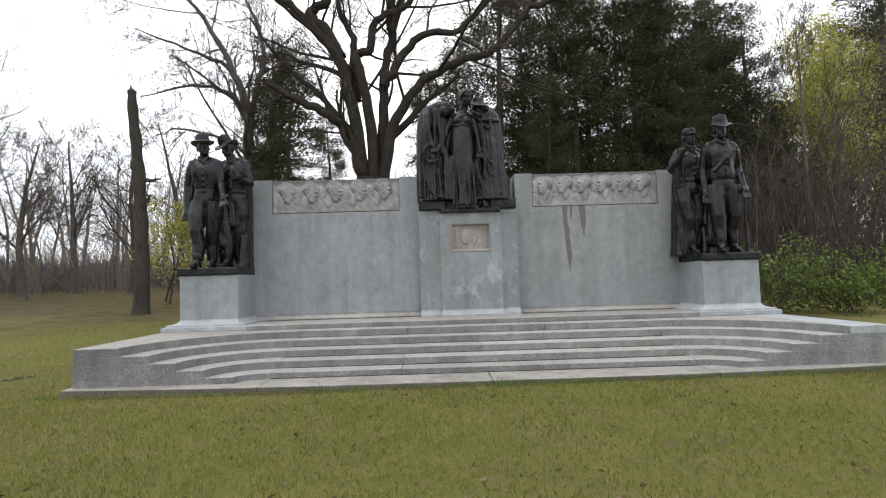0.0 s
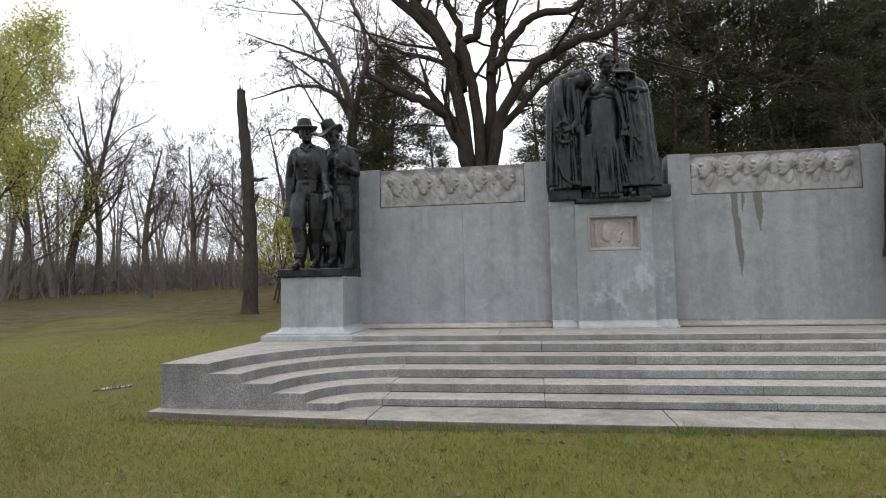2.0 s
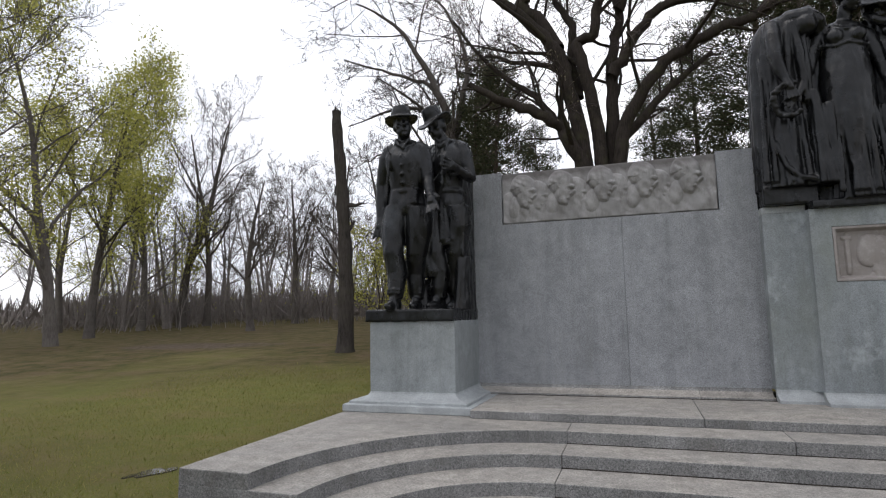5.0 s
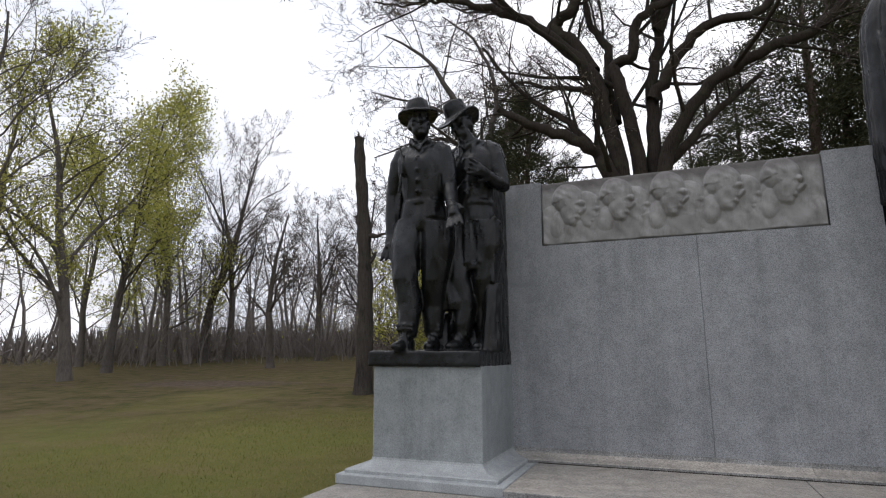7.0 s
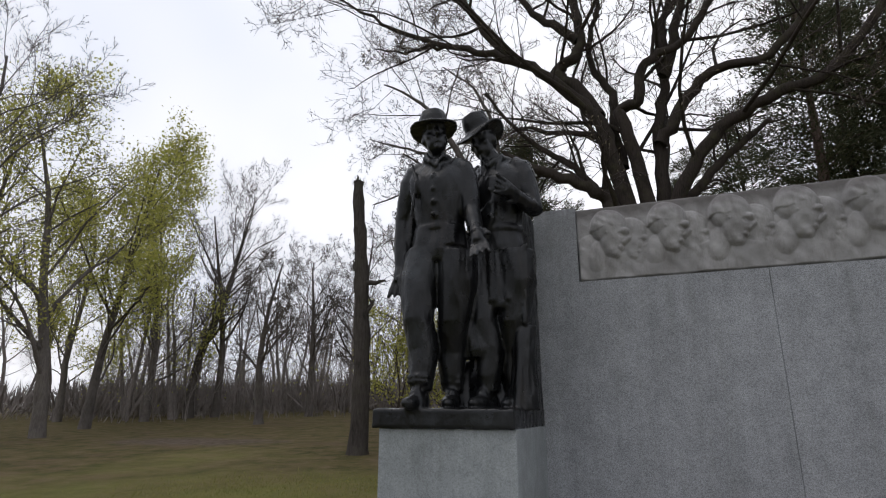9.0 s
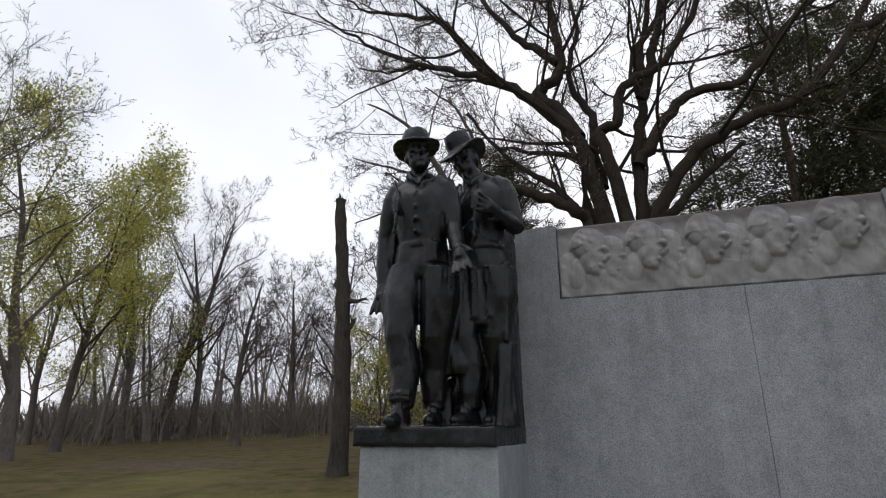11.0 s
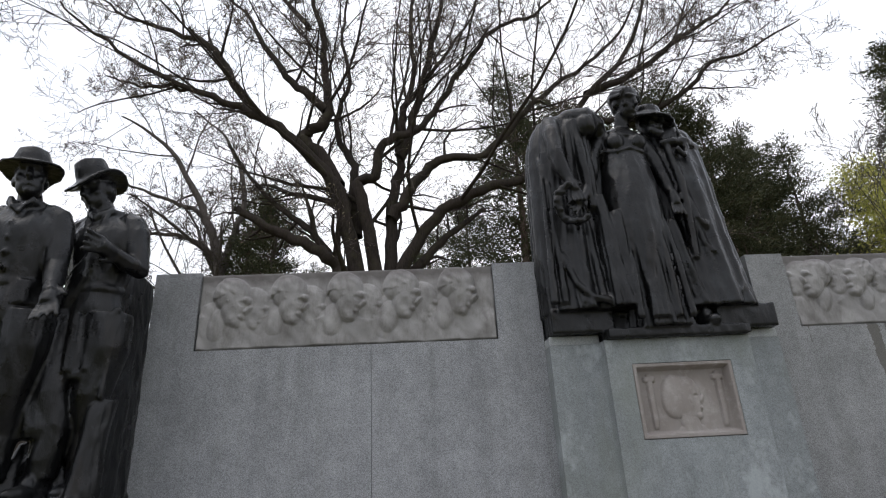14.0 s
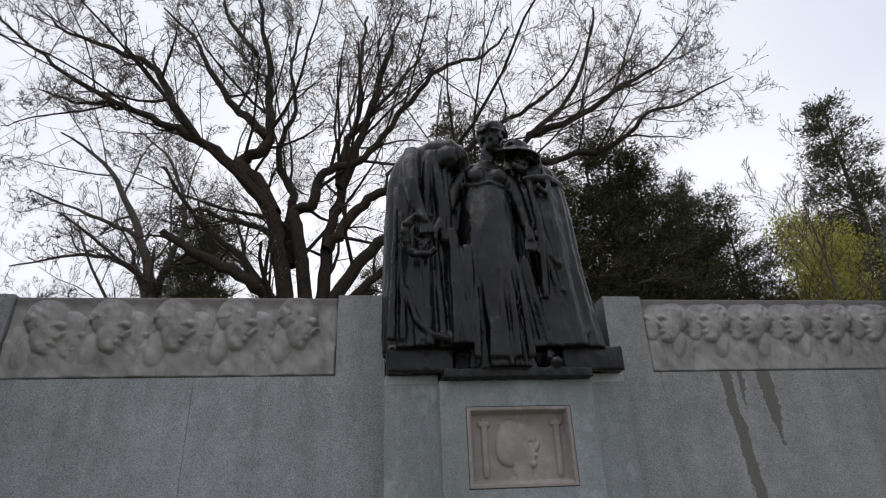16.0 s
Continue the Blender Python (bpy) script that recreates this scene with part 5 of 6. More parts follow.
limb([(-2.9, 15.2), (-2.3, 16.8), (-1.8, 19.2), (-0.9, 22.9), (-0.1, 26.5)], 0.26, 0.05, 11, 4, 0.4, 0.4)
limb([(-3.3, 12.0), (-2.7, 13.0), (-1.8, 14.2), (-0.9, 14.8), (0.9, 15.0), (2.6, 16.8), (4.0, 18.2), (6.0, 19.6), (7.9, 21.4), (9.2, 24.0)], 0.26, 0.04, 12, 4, 0.1, -0.4)
# low limb towards the cedars
limb([(-3.5, 5.6), (-2.95, 9.4), (-2.2, 10.8), (-1.1, 12.1), (0.6, 13.0), (2.6, 13.7), (4.0, 15.2), (5.7, 17.6), (7.9, 20.0), (9.2, 22.9), (10.1, 26.0)], 0.31, 0.05, 12, 4, -0.2, -0.4)
limb([(-3.2, 9.2), (-1.8, 10.6), (-0.6, 11.9), (0.8, 13.0)], 0.24, 0.09, 6, 3, 0.5, 1.0)
limb([(5.7, 17.8), (8.3, 19.1), (11.4, 21.5), (13.5, 23.0), (15.6, 25.7)], 0.19, 0.03, 11, 4, -0.4, 0.4)
limb([(4.6, 16.0), (7.2, 16.4), (9.8, 17.3), (11.5, 18.9), (13.2, 19.5), (16.2, 21.2)], 0.17, 0.03, 11, 4, -0.5, -0.8)
limb([(-2.7, 16.4), (-2.6, 18.0), (-1.7, 19.5), (-0.2, 21.9), (1.2, 24.5)], 0.20, 0.04, 10, 4, 0.6, 0.8)
# low broken limb and the mossy one above it
limb([(-4.5, 7.4), (-5.2, 9.4), (-5.8, 10.1), (-7.1, 10.8), (-8.1, 11.3), (-9.3, 12.0)], 0.34, 0.13, 5, 3, -0.3, -1.0)
limb([(-4.4, 6.8), (-5.0, 9.4), (-5.7, 10.5), (-6.7, 11.8), (-7.8, 12.8), (-9.2, 14.2), (-10.6, 16.4)], 0.24, 0.06, 9, 4, 0.2, 0.8)
limb([(-11.0, 18.0), (-12.6, 18.6), (-14.4, 18.9), (-16.2, 19.7)], 0.12, 0.03, 9, 4, -0.4, 0.5)
limb([(-7.0, 22.0), (-8.4, 24.0), (-9.2, 26.4)], 0.14, 0.03, 9, 4, -0.2, 0.0)
oak = tree_thing("oak_tree", w, (OX, OY, OZ), "large bare oak with many twisting dark limbs", OAK_BARK, TWIG)
buds = blades([t[0] for t in w.tips], [t[1] / (np.linalg.norm(t[1]) + 1e-9) for t in w.tips], 0.10, w.r, "bud", BUD_LEAF, 0.45, 0.3)
b = new("bud_spray", buds); b.parent = oak


# hardwood beyond the oak, its long limbs arching out over the meadow side
w = Wood(71)
HX, HY = -13.3, 37.0
HZ = set_on_ground(HX, HY)[2]
for points, r0, r1, count, ys, sway in (
        ([(-13.3, HZ - 0.3), (-13.25, 5.0), (-13.3, 10.0), (-13.4, 13.4), (-14.3, 16.4), (-15.6, 19.0), (-17.3, 21.4), (-20.0, 23.4)], 0.46, 0.05, 13, 0.0, -0.4),
        ([(-13.4, 13.0), (-14.0, 14.4), (-15.8, 15.4), (-18.1, 15.2), (-20.6, 14.7)], 0.20, 0.03, 10, -0.1, -0.5),
        ([(-14.0, 15.4), (-15.0, 17.0), (-16.6, 17.8), (-19.2, 19.0), (-21.4, 20.0)], 0.19, 0.03, 10, 0.1, 0.5),
        ([(-13.35, 12.4), (-13.0, 15.0), (-12.4, 17.4), (-12.8, 19.8), (-14.0, 22.4), (-16.2, 24.6)], 0.24, 0.04, 12, 0.2, 0.6),
        ([(-13.3, 9.5), (-11.8, 12.0), (-10.6, 14.6), (-9.8, 17.2)], 0.18, 0.04, 10, 0.4, 1.4),
        ([(-13.3, 10.5), (-15.0, 11.6), (-17.4, 12.2), (-19.2, 11.6)], 0.14, 0.03, 9, -0.4, -1.2)):
    limb(points, r0, r1, count, 4, ys, sway, HX, HZ)
tree_thing("bare_tree", w, (HX, HY, HZ), "tall bare hardwood with long arching limbs", GREY_BARK, TWIG, group="hardwoods")


def bare_tree(seed, height, girth, lean=0.0, limbs=9, levels=4, clear=0.3, spread=0.75, finest=0.010, limb_len=0.42):
    """A leafless hardwood: a stem that divides, ascending limbs, fine twigs."""
    t = Wood(seed)
    r = t.r
    stem = t.wander((0, 0, -0.3), (lean, r.normal(0, 0.04), 1), height * 0.85, 11, 0.055, 0.03)
    rad = np.linspace(1, 0.12, 12) ** 0.9 * girth
    rad[0] *= 1.35
    t.add(stem, rad, 0.03)
    t.sprout(stem, rad, 0, levels, limbs, limb_len, spread, 0.07, clear, 0.03, None, finest)
    return t


def leaf_out(t, rng, name, material, per, size, keep=1.0, spread=0.25):
    pts, ways = [], []
    for p, d in t.tips:
        if rng.uniform() > keep:
            continue
        for q in range(per):
            pts.append(p + rng.normal(0, spread, 3))
            ways.append((0, 0, -0.2))
    return blades(pts, ways, size, rng, name, material, 0.6, 1.0)


def cedar(seed, height, reach):
    """An eastern cedar: straight stem, drooping boughs, dark flat sprays."""
    t = Wood(seed)
    r = t.r
    stem = t.wander((0, 0, -0.3), (0, 0, 1), height, 10, 0.02, 0.02)
    rad = np.linspace(0.26, 0.02, 11) * height / 16
    t.add(stem, rad, 0.03)
    pts, ways = [], []
    n = int(height * 6.5)
    for i in range(n):
        f = 0.10 + 0.90 * (i + r.uniform()) / n
        z = f * height
        ln = reach * (1.08 - f) ** 0.62 * r.uniform(0.45, 1.15) + 0.3
        if f < 0.28:
            ln *= r.uniform(0.35, 0.9)
        a = r.uniform(0, 2 * math.pi)
        p0 = stem[min(int(f * 10), 10)] * [1, 1, 0] + [0, 0, z]
        q = t.wander(p0, (math.cos(a), math.sin(a), r.uniform(0.05, 0.5)), ln, 5, 0.10, -0.02)
        t.add(q, np.linspace(0.03, 0.008, 6), 0.05)
        m = int(62 * ln / reach * 1.2) + 14
        s = r.uniform(0.18, 1.0, m) ** 0.8
        idx = np.minimum((s * 5).astype(int), 4)
        base = q[idx] + (q[idx + 1] - q[idx]) * (s * 5 - idx)[:, None]
        off = r.normal(0, 1, (m, 3)) * [0.42, 0.42, 0.22] * (0.5 + 0.6 * ln / reach)
        pts.append(base + off)
        d = q[-1] - q[0]
        ways.append(np.repeat((d / np.linalg.norm(d))[None], m, 0) + off * 0.8 + [0, 0, 0.12])
    pts, ways = np.concatenate(pts), np.concatenate(ways)
    # each place carries a small tuft
    P = np.repeat(pts, 6, 0) + r.normal(0, 0.13, (len(pts) * 6, 3))
    W = np.repeat(ways, 6, 0)
    return t, blades(P, W, 0.22, r, "foliage", CEDAR_LEAF, 0.24, 0.6)


# cedars: three kinds, planted as copies
kinds = []
for q, (seed, h, reach) in enumerate(((61, 21.0, 4.3), (62, 18.5, 3.9), (63, 22.5, 3.8))):
    t, leaf = cedar(seed, h, reach)
    kinds.append((t, leaf))
spots = [(3.6, 35, 1.15, 0), (8.0, 40, 1.10, 2), (8.6, 34.5, 1.12, 1), (12.8, 35.5, 1.10, 0), (15.4, 38, 1.0, 0), (17.8, 36, 1.06, 1), (17.5, 42, 1.05, 2), (1.2, 41, 1.0, 1), (5.6, 38.5, 1.0, 2), (10.6, 39, 1.0, 0),
         (-0.8, 46, 0.85, 0), (-10.4, 35.5, 0.90, 1), (-12.4, 38, 0.86, 0), (-8.6, 42, 0.66, 0), (30.8, 35.5, 1.2, 2), (33.0, 40, 0.95, 0), (35.0, 33, 1.0, 2), (24.0, 46, 0.7, 1), (27, 44, 0.62, 0), (14.8, 32, 0.66, 1), (6.2, 32, 0.62, 0),
         (21.0, 34, 0.62, 1), (22.5, 38, 0.72, 1), (25.5, 35.5, 0.5, 0), (20.0, 40, 0.85, 0), (-14.0, 44, 0.8, 2), (15.2, 34.5, 0.98, 0), (20.4, 35.5, 0.90, 0), (11.0, 35.0, 1.0, 2), (19.2, 38.5, 0.95, 2)]
first = {}
for x, y, sc, kind in spots:
    turn = random.uniform(0, 360)
    m = Matrix.Translation(set_on_ground(x, y)) @ Matrix.Rotation(radians(turn), 4, 'Z')
    if kind not in first:
        t, leaf = kinds[kind]
        ob = tree_thing("cedar_tree", t, (0, 0, 0), "dark green cedar with dense drooping foliage", CEDAR_BARK, CEDAR_BARK, leaf, "foliage", "tree", "cedars behind the wall")
        ob.matrix_basis = m
        ob.scale = (sc, sc, sc)
        first[kind] = ob
    else:
        c = copy_thing(first[kind], m)
        c.scale = (sc, sc, sc)

# broken dead trunk
w = Wood(17)
line = spline([(0, 0, -0.3), (0.05, 0, 2.5), (-0.03, 0, 5), (-0.18, 0, 7.6), (-0.36, 0, 9.4), (-0.45, 0, 10.75)], 4)
w.add(line, np.concatenate([[0.50, 0.40, 0.35], np.linspace(0.33, 0.20, len(line) - 3) * (1 + 0.10 * np.sin(np.arange(len(line) - 3) * 1.9))]), 0.03)
for a in range(5):
    e = line[-1]
    w.add(np.array([e + [0.09 * math.cos(a * 1.3), 0.09 * math.sin(a * 1.3), -0.25], e + [0.10 * math.cos(a * 1.3), 0.10 * math.sin(a * 1.3), 0.1 + 0.13 * (a % 3)]]), np.array([0.07, 0.012]), 0.03)
for z, sx in ((5.3, 1), (6.4, 1), (7.0, -1)):
    q = w.wander((0.25 * sx - 0.1, 0, z), (sx, w.r.normal(0, 0.4), 0.1), w.r.uniform(0.5, 1.2), 4, 0.3, 0.1)
    rad = np.linspace(0.12, 0.04, 5)
    w.add(q, rad, 0.03)
    w.sprout(q, rad, 0, 3, 5, 0.9, 1.0, 0.05, 0.3, 0.03)
tree_thing("dead_trunk", w, set_on_ground(-14.7, 25.3), "broken dead tree trunk with splintered top", SNAG_WOOD, TWIG)

# nearer hardwoods
for seed, x, y, h, g, lean, limbs, clear, spread, name, label in (
        (72, -30.8, 40.0, 14.0, 0.30, 0.0, 15, 0.30, 1.35, "bare_tree", "small bare oak standing alone in the meadow"),
        (73, -38.5, 22.5, 25, 0.36, 0.06, 16, 0.18, 0.8, "bare_tree", "tall bare hardwood with reddish twigs"),
        (74, -47.0, 29.0, 24, 0.34, 0.08, 14, 0.25, 0.8, "bare_tree", "tall leaning bare hardwood"),
        (66, -43.6, 46.5, 25, 0.42, 0.02, 16, 0.26, 0.9, "bare_tree", "tall bare hardwood with a broad crown at the meadow edge"),
        (67, -42.0, 48.0, 22, 0.34, 0.05, 15, 0.28, 0.9, "bare_tree", "bare hardwood with a forked stem at the meadow edge"),
        (69, -33.5, 50.0, 17, 0.32, -0.02, 15, 0.24, 0.9, "bare_tree", "bare hardwood with ascending limbs at the meadow edge"),
        (70, -27.0, 47.5, 17, 0.30, 0.06, 15, 0.22, 1.0, "bare_tree", "leaning bare hardwood at the meadow edge"),
        (75, 18.5, 27.5, 17, 0.13, 0.05, 12, 0.35, 0.6, "bare_tree", "slender bare sapling above the wall"),
        (79, 20.5, 38.0, 18, 0.2, 0.03, 14, 0.2, 0.9, "bare_tree", "bare hardwood between the cedars"),
        (80, 24.5, 42.0, 18, 0.22, -0.02, 14, 0.2, 0.9, "bare_tree", "bare hardwood between the cedars"),
        (76, 27.0, 31.0, 15, 0.22, -0.04, 14, 0.25, 0.9, "bare_tree", "bare hardwood at the edge of the wood"),
        (77, -22.6, 47.5, 17.5, 0.30, -0.03, 13, 0.25, 0.9, "bare_tree", "bare hardwood at the edge of the wood"),
        (78, -19.0, 51.0, 18.5, 0.30, 0.03, 13, 0.25, 0.9, "bare_tree", "bare hardwood at the edge of the wood")):
    t = bare_tree(seed, h, g, lean, limbs, 4, clear, spread, 0.012, 0.44)
    tree_thing(name, t, set_on_ground(x, y), label, GREY_BARK, GREY_BARK, group="hardwoods")

# young leafing trees, yellow green
for seed, x, y, h, g, per, size in ((81, -35.6, 28.0, 24, 0.34, 3, 0.22), (82, -40.0, 34.0, 23, 0.32, 3, 0.23), (83, -43.5, 41.8, 22, 0.32, 3, 0.24), (84, -51.0, 40.0, 22, 0.30, 3, 0.24),
                                    (85, 22.5, 36.5, 17, 0.18, 3, 0.20), (86, 27.0, 40.0, 19, 0.2, 3, 0.22), (90, 25.0, 33.5, 15, 0.16, 3, 0.18)):
    t = bare_tree(seed, h, g, 0.0, 15, 4, 0.15, 0.95, 0.009, 0.46)
    leaf = leaf_out(t, t.r, "foliage", SPRING_LEAF, per + 2, size * 0.80, 0.95, 0.42)
    tree_thing("leafing_tree", t, set_on_ground(x, y), "hardwood with thin yellow-green spring leaves", GREY_BARK, GREY_BARK, leaf, "foliage", group="leafing trees")
for seed, x, y, h in ((87, -16.5, 32.0, 6.5), (88, -18.2, 35.0, 7.5), (89, -13.9, 33.0, 6.0)):
    t = bare_tree(seed, h, 0.07, 0.05, 13, 4, 0.1, 0.9, 0.006, 0.5)
    tree_thing("sapling", t, set_on_ground(x, y), "slim sapling with sparse yellow-green leaves", TWIG, TWIG, leaf_out(t, t.r, "foliage", SPRING_LEAF, 4, 0.13, 0.5, 0.2), "foliage", group="saplings")

# green shrubs beside the right pedestal
for seed, x, y, h, wide in ((91, 10.4, 17.3, 2.9, 2.0), (92, 12.9, 16.9, 2.2, 2.2), (93, 15.4, 18.5, 2.6, 2.2), (94, 9.2, 20.5, 2.4, 1.6)):
    t = Wood(seed)
    r = t.r
    for q in range(16):
        a = r.uniform(0, 2 * math.pi)
        s = t.wander((r.normal(0, 0.2), r.normal(0, 0.2), -0.1), (wide * 0.55 * math.cos(a), wide * 0.55 * math.sin(a), h * 0.6), h * r.uniform(0.6, 1.0), 5, 0.12, 0.0)
        rad = np.linspace(0.02, 0.008, 6)
        t.add(s, rad, 0.015)
        t.sprout(s, rad, 1, 3, 8, 0.42, 1.0, 0.0, 0.25, 0.015, None, 0.004)
    leaf = leaf_out(t, r, "foliage", BUSH_LEAF, 5, 0.13, 0.6, 0.11)
    tree_thing("shrub", t, set_on_ground(x, y), "dense green shrub with small leaves", TWIG, TWIG, leaf, "foliage", "shrub", "shrubs")

# far woods: five shapes planted as copies in a broad belt round the meadow, unseen ones included
far_kinds = []
for q in range(6):
    t = bare_tree(101 + q, 21 + 2 * (q % 3), 0.27, 0.025 * (q - 2.5), 10, 4, 0.26 + 0.05 * (q % 2), 1.2, 0.015, 0.44)
    base = tree_thing("woodland_tree", t, (0, 0, 0), "bare woodland tree with bark paled for haze", HAZED_BARK, HAZED_BARK, group="far wood")
    far_kinds.append(base)
rng = np.random.RandomState(77)
placed = [False] * 6
for q in range(215):
    if q < 80:
        az, dist = rng.uniform(-48, -14), 58 + 50 * rng.uniform() ** 1.2
    elif q < 105:
        az, dist = rng.uniform(-66, -46), rng.uniform(62, 105)
    elif q < 180:
        az, dist = rng.uniform(-14, 64), rng.uniform(52, 100)
    else:
        # added out of view behind the camera, to cut low sky light on the wall
        az, dist = rng.uniform(100, 260), rng.uniform(45, 70)
    x, y = -2 + dist * math.sin(radians(az)), 2 + dist * math.cos(radians(az))
    kind = q % 6
    sc = rng.uniform(0.58, 0.84)
    m = Matrix.Translation(set_on_ground(x, y)) @ Matrix.Rotation(rng.uniform(0, 6.28), 4, 'Z')
    if not placed[kind]:
        far_kinds[kind].matrix_basis = m
        far_kinds[kind].scale = (sc, sc, sc)
        placed[kind] = True
    else:
        c = copy_thing(far_kinds[kind], m)
        c.scale = (sc, sc, sc)

# undergrowth: thin bare stems in the woods
t = Wood(131)
near_brush = Wood(132)
for q in range(2300):
    if q < 600:
        az, dist = radians(rng.uniform(-24, 60)), rng.uniform(48, 105)
    elif q < 1450:
        az, dist = radians(rng.uniform(-50, -16)), rng.uniform(58, 100)
    else:
        az, dist = radians(rng.uniform(22, 56)), rng.uniform(26, 48)
    x, y = dist * math.sin(az), dist * math.cos(az)
    if y < 21:
        continue
    h = rng.uniform(2.5, 9.0) if q >= 1450 else rng.uniform(2.5, 7.5)
    grove = t if q < 1450 else near_brush
    s = grove.wander((x, y, float(ground_z(x, y)) - 0.1), (rng.normal(0, 0.2), rng.normal(0, 0.2), 1), h, 4, 0.12, 0.0)
    rad = np.linspace(0.035, 0.012, 5)
    grove.add(s, rad, 9)
    grove.sprout(s, rad, 2, 3, 7, 0.5, 0.9, 0.03, 0.15, 9, None, 0.012)
brush = new("undergrowth", near_brush.tubes(near_brush.thin, "undergrowth", TWIG))
tagged(brush, "dark brown brush of bare stems beside the wall", "undergrowth", kind="stuff")
under = new("undergrowth", t.tubes(t.thin, "undergrowth", HAZED_BARK))
tagged(under, "tangle of thin bare brown stems in the wood", "undergrowth", kind="stuff")
leafmix = blades(np.array([p for p, d in t.tips])[::3], np.array([d for p, d in t.tips])[::3], 0.22, t.r, "undergrowth_leaves", SPRING_LEAF, 0.5, 1.0)
ul = tagged(new("undergrowth_leaves", leafmix), "sparse spring leaves in the undergrowth", "undergrowth", kind="stuff")

# far thicket that closes the wood: upright thin stems
rng = np.random.RandomState(55)
n_st = 26000
az, dist = np.radians(rng.uniform(-70, 70, n_st)), rng.uniform(72, 130, n_st)
west = rng.uniform(size=n_st) < 0.45
az = np.where(west, np.radians(rng.uniform(-52, -12, n_st)), az)
dist = np.where(west, rng.uniform(66, 120, n_st), dist)
near = rng.uniform(size=n_st) < 0.18
az = np.where(near, np.radians(rng.uniform(-24, 60, n_st)), az)
dist = np.where(near, rng.uniform(50, 80, n_st), dist)
x, y = dist * np.sin(az), dist * np.cos(az)
me = blades(np.stack([x, y, ground_z(x, y) - 0.2], -1), np.tile([0, 0, 1.0], (n_st, 1)), 3.4, rng, "thicket", HAZED_BARK, 0.05, 0.40)
tagged(new("thicket", me), "far brown thicket of thin stems closing the wood", "thicket", kind="stuff")

# ---- lawn detail ----
rng = np.random.RandomState(9)


def lawn_patch(name, count, x0, x1, y0, y1, size, material, label, wide=0.11, clump=0.0):
    x, y = rng.uniform(x0, x1, count) + rng.normal(0, 0.8, count), rng.uniform(y0, y1, count) + rng.normal(0, 0.7, count)
    if clump:
        k = rng.randint(0, 90, count)
        cx, cy = rng.uniform(x0, x1, 90), rng.uniform(y0, y1, 90)
        x, y = cx[k] + rng.normal(0, clump, count), cy[k] + rng.normal(0, clump, count)
    keep = ~((np.abs(x) < 6.75) & (y > 7.0 + 0.0105 * np.clip(np.abs(x) - 1.5, 0, 9) ** 2))
    x, y = x[keep], y[keep]
    c = np.stack([x, y, ground_z(x, y) - 0.005], -1)
    me = blades(c, np.tile([0, 0, 0.9], (len(x), 1)), size, rng, name, material, wide, 0.5)
    return tagged(new(name, me), label, "grass", kind="stuff")


lawn_patch("grass", 90000, -9, 8, 0.8, 7.6, 0.060, GRASS, "short patchy lawn grass, part green and part straw", 0.17)
lawn_patch("grass", 45000, -16, -6.3, 2, 20, 0.07, GRASS, "short lawn grass beside the terrace")
lawn_patch("weeds", 5000, -9, 8, 2.0, 7.3, 0.06, WEED, "greener tufts of weeds in the lawn", 0.16, 0.30)
x = rng.uniform(-7.2, 7.2, 2600)
y = 7.06 + 0.0105 * np.clip(np.abs(x) - 1.5, 0, 9) ** 2 - np.abs(rng.normal(0, 0.05, 2600))
me = blades(np.stack([x, y, ground_z(x, y) - 0.005], -1), np.tile([0, -0.25, 0.9], (2600, 1)), 0.09, rng, "edge_grass", WEED, 0.10, 0.4)
tagged(new("edge_grass", me), "longer grass along the foot of the steps", "grass", kind="stuff")
x, y = rng.uniform(-9, 8, 900), rng.uniform(1.5, 7.2, 900)
me = blades(np.stack([x, y, ground_z(x, y) + 0.015], -1), np.stack([rng.normal(0, 1, 900), rng.normal(0, 1, 900), 0 * x + 0.1], -1), 0.06, rng, "fallen_leaves", LITTER, 0.6, 0.15)
tagged(new("fallen_leaves", me), "scattered dry brown leaves on the lawn", "leaves", kind="stuff")
bm = bmesh.new()
front = [(xx, 7.095 + 0.0105 * max(0, abs(xx) - 1.5) ** 2) for xx in np.linspace(-6.75, 6.75, 120)]
rows = []
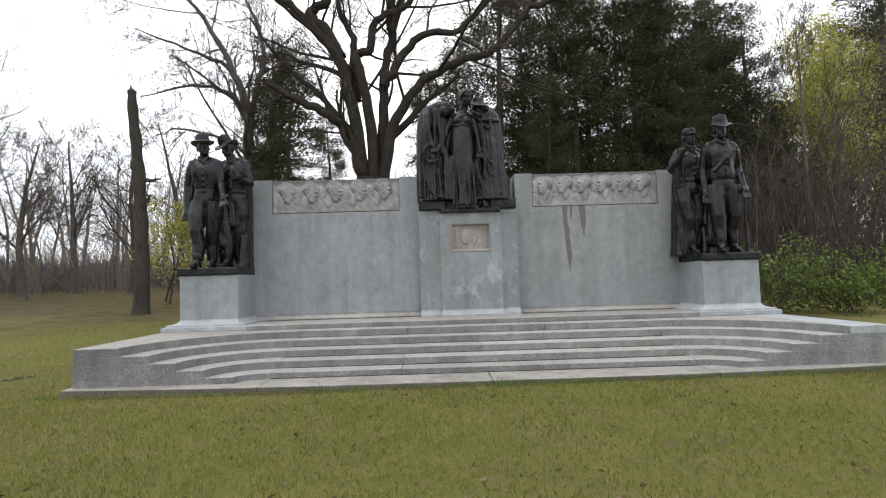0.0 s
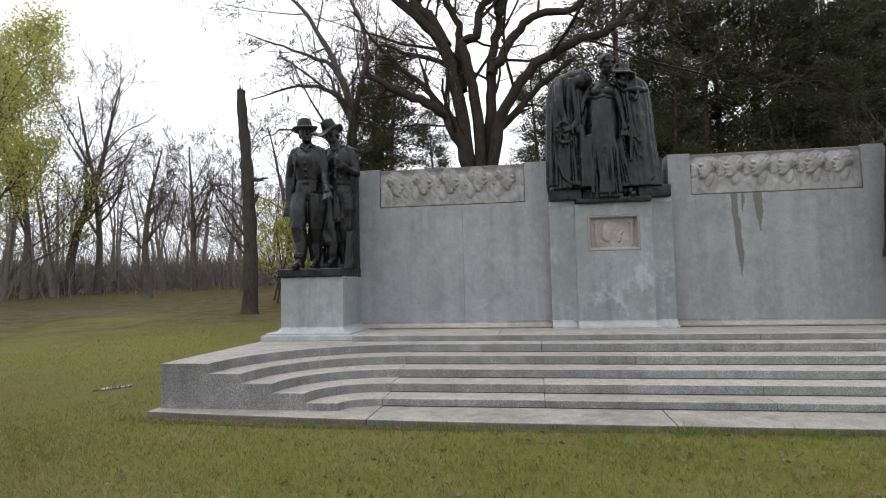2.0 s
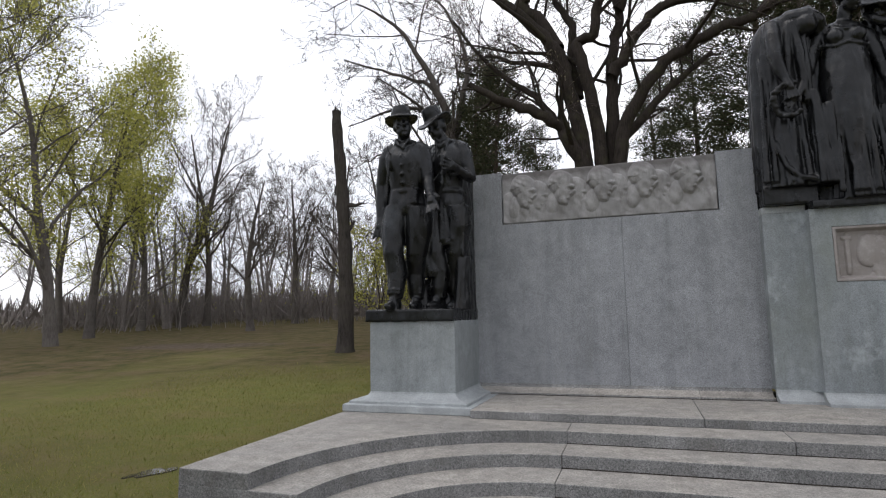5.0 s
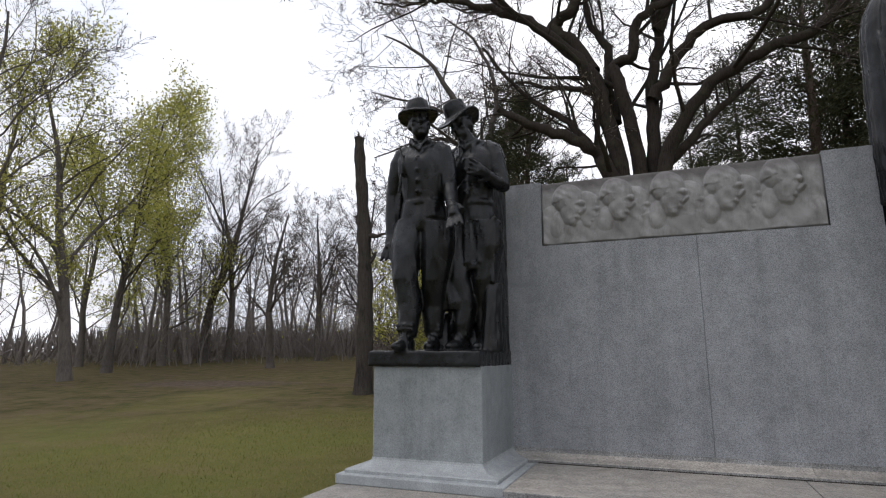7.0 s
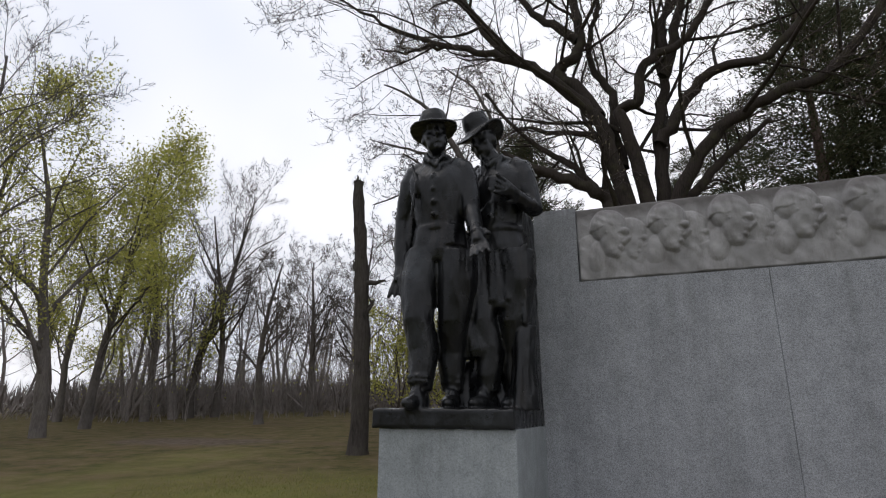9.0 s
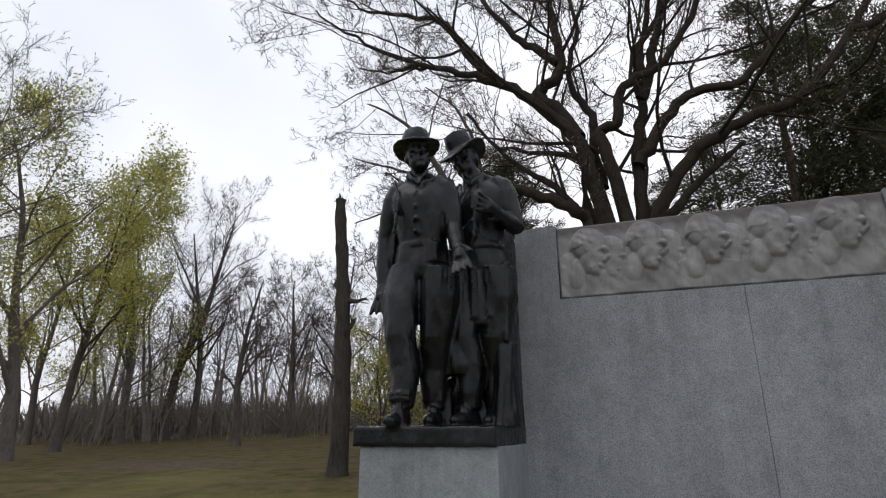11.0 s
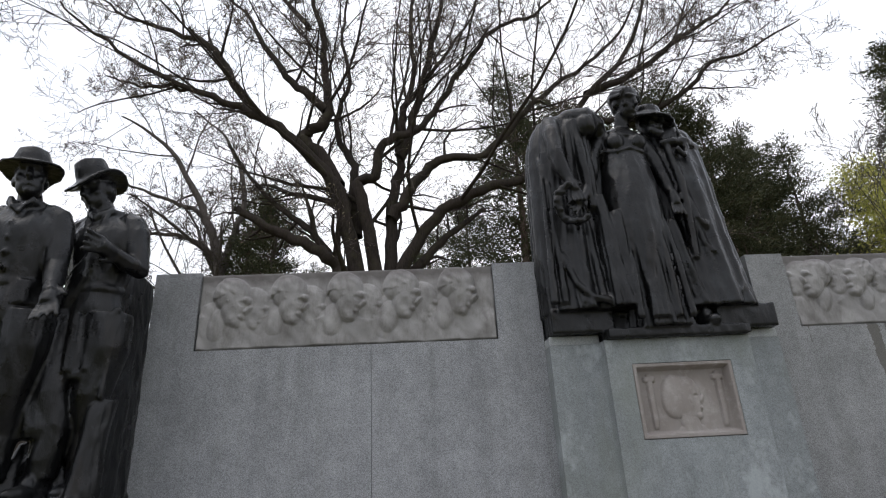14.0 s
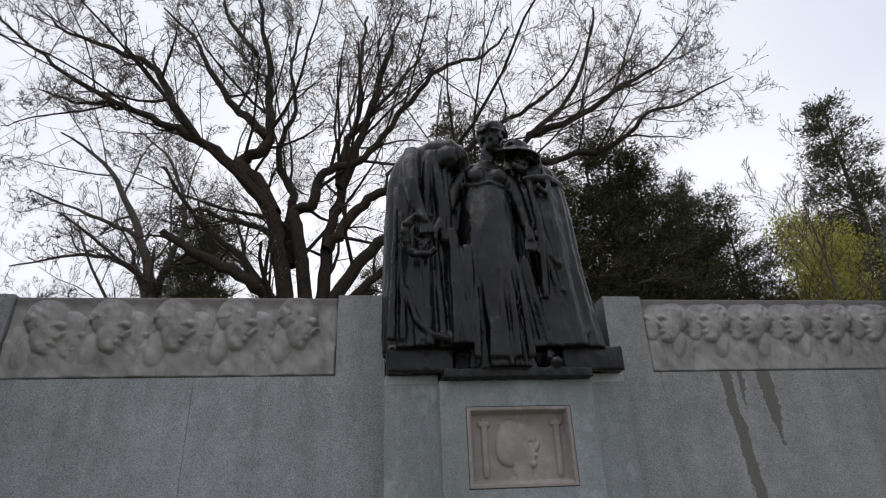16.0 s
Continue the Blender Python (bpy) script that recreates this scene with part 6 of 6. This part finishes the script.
for xx, yy in front:
    dx = 0.10 + 0.07 * noise.noise(Vector((xx * 1.3, 0, 0))) + 0.04 * noise.noise(Vector((xx * 6, 3, 0)))
    rows.append([bm.verts.new((xx, yy + 0.02, -0.02)), bm.verts.new((xx, yy - max(0.02, dx) * 0.5, -0.022)), bm.verts.new((xx, yy - max(0.02, dx), -0.07))])
for r0, r1 in zip(rows, rows[1:]):
    for j in range(2):
        bm.faces.new((r0[j], r1[j], r1[j + 1], r0[j + 1]))
bmesh.ops.recalc_face_normals(bm, faces=bm.faces)
tagged(new("soil_strip", mesh_of(bm, "soil_strip", SOIL, True)), "bare dark soil along the footing slab", "soil", kind="structure")

for cx, cy, count in ((0.12, 7.02, 70), (1.35, 7.0, 30), (-2.6, 7.1, 24)):
    ax = rng.normal(0, 0.07, count)
    ay = rng.normal(0, 0.04, count)
    c = np.stack([cx + ax, cy + ay - 0.03, np.full(count, -0.06)], -1)
    me = blades(c, np.stack([ax * 6, ay * 6 - 0.2, np.full(count, 0.9)], -1), 0.15, rng, "grass_tuft", WEED, 0.06, 0.3)
    tagged(new("grass_tuft", me), "tuft of long green grass against the footing slab", "grass", "grass tufts")

PUDDLE = (-9.0, 9.6)
# small puddle in a worn hollow of the lawn
n = Nodes("puddle_water", 0.06, spec=0.5)
n.color(n.ramp(n.noise(3, 3), (0.3, (0.05, 0.045, 0.035)), (0.7, (0.09, 0.08, 0.06))))
bm = bmesh.new()
ring = []
for a in np.linspace(0, 2 * math.pi, 28, endpoint=False):
    rr = 1 + 0.28 * math.sin(2 * a + 1) + 0.16 * math.sin(5 * a)
    px, py = PUDDLE[0] + 0.13 * rr * math.cos(a) + 0.10 * math.sin(a), PUDDLE[1] + 0.34 * rr * math.sin(a)
    ring.append((px, py))
pz = float(ground_z(PUDDLE[0], PUDDLE[1])) + 0.016
top = [bm.verts.new((x, y, pz)) for x, y in ring]
bot = [bm.verts.new((x, y, pz - 0.05)) for x, y in ring]
bm.faces.new(top)
for i in range(28):
    bm.faces.new((bot[i], bot[(i + 1) % 28], top[(i + 1) % 28], top[i]))
bmesh.ops.recalc_face_normals(bm, faces=bm.faces)
tagged(new("puddle", mesh_of(bm, "puddle", n.m)), "small shallow puddle of rain water in the lawn", "puddle", kind="structure")
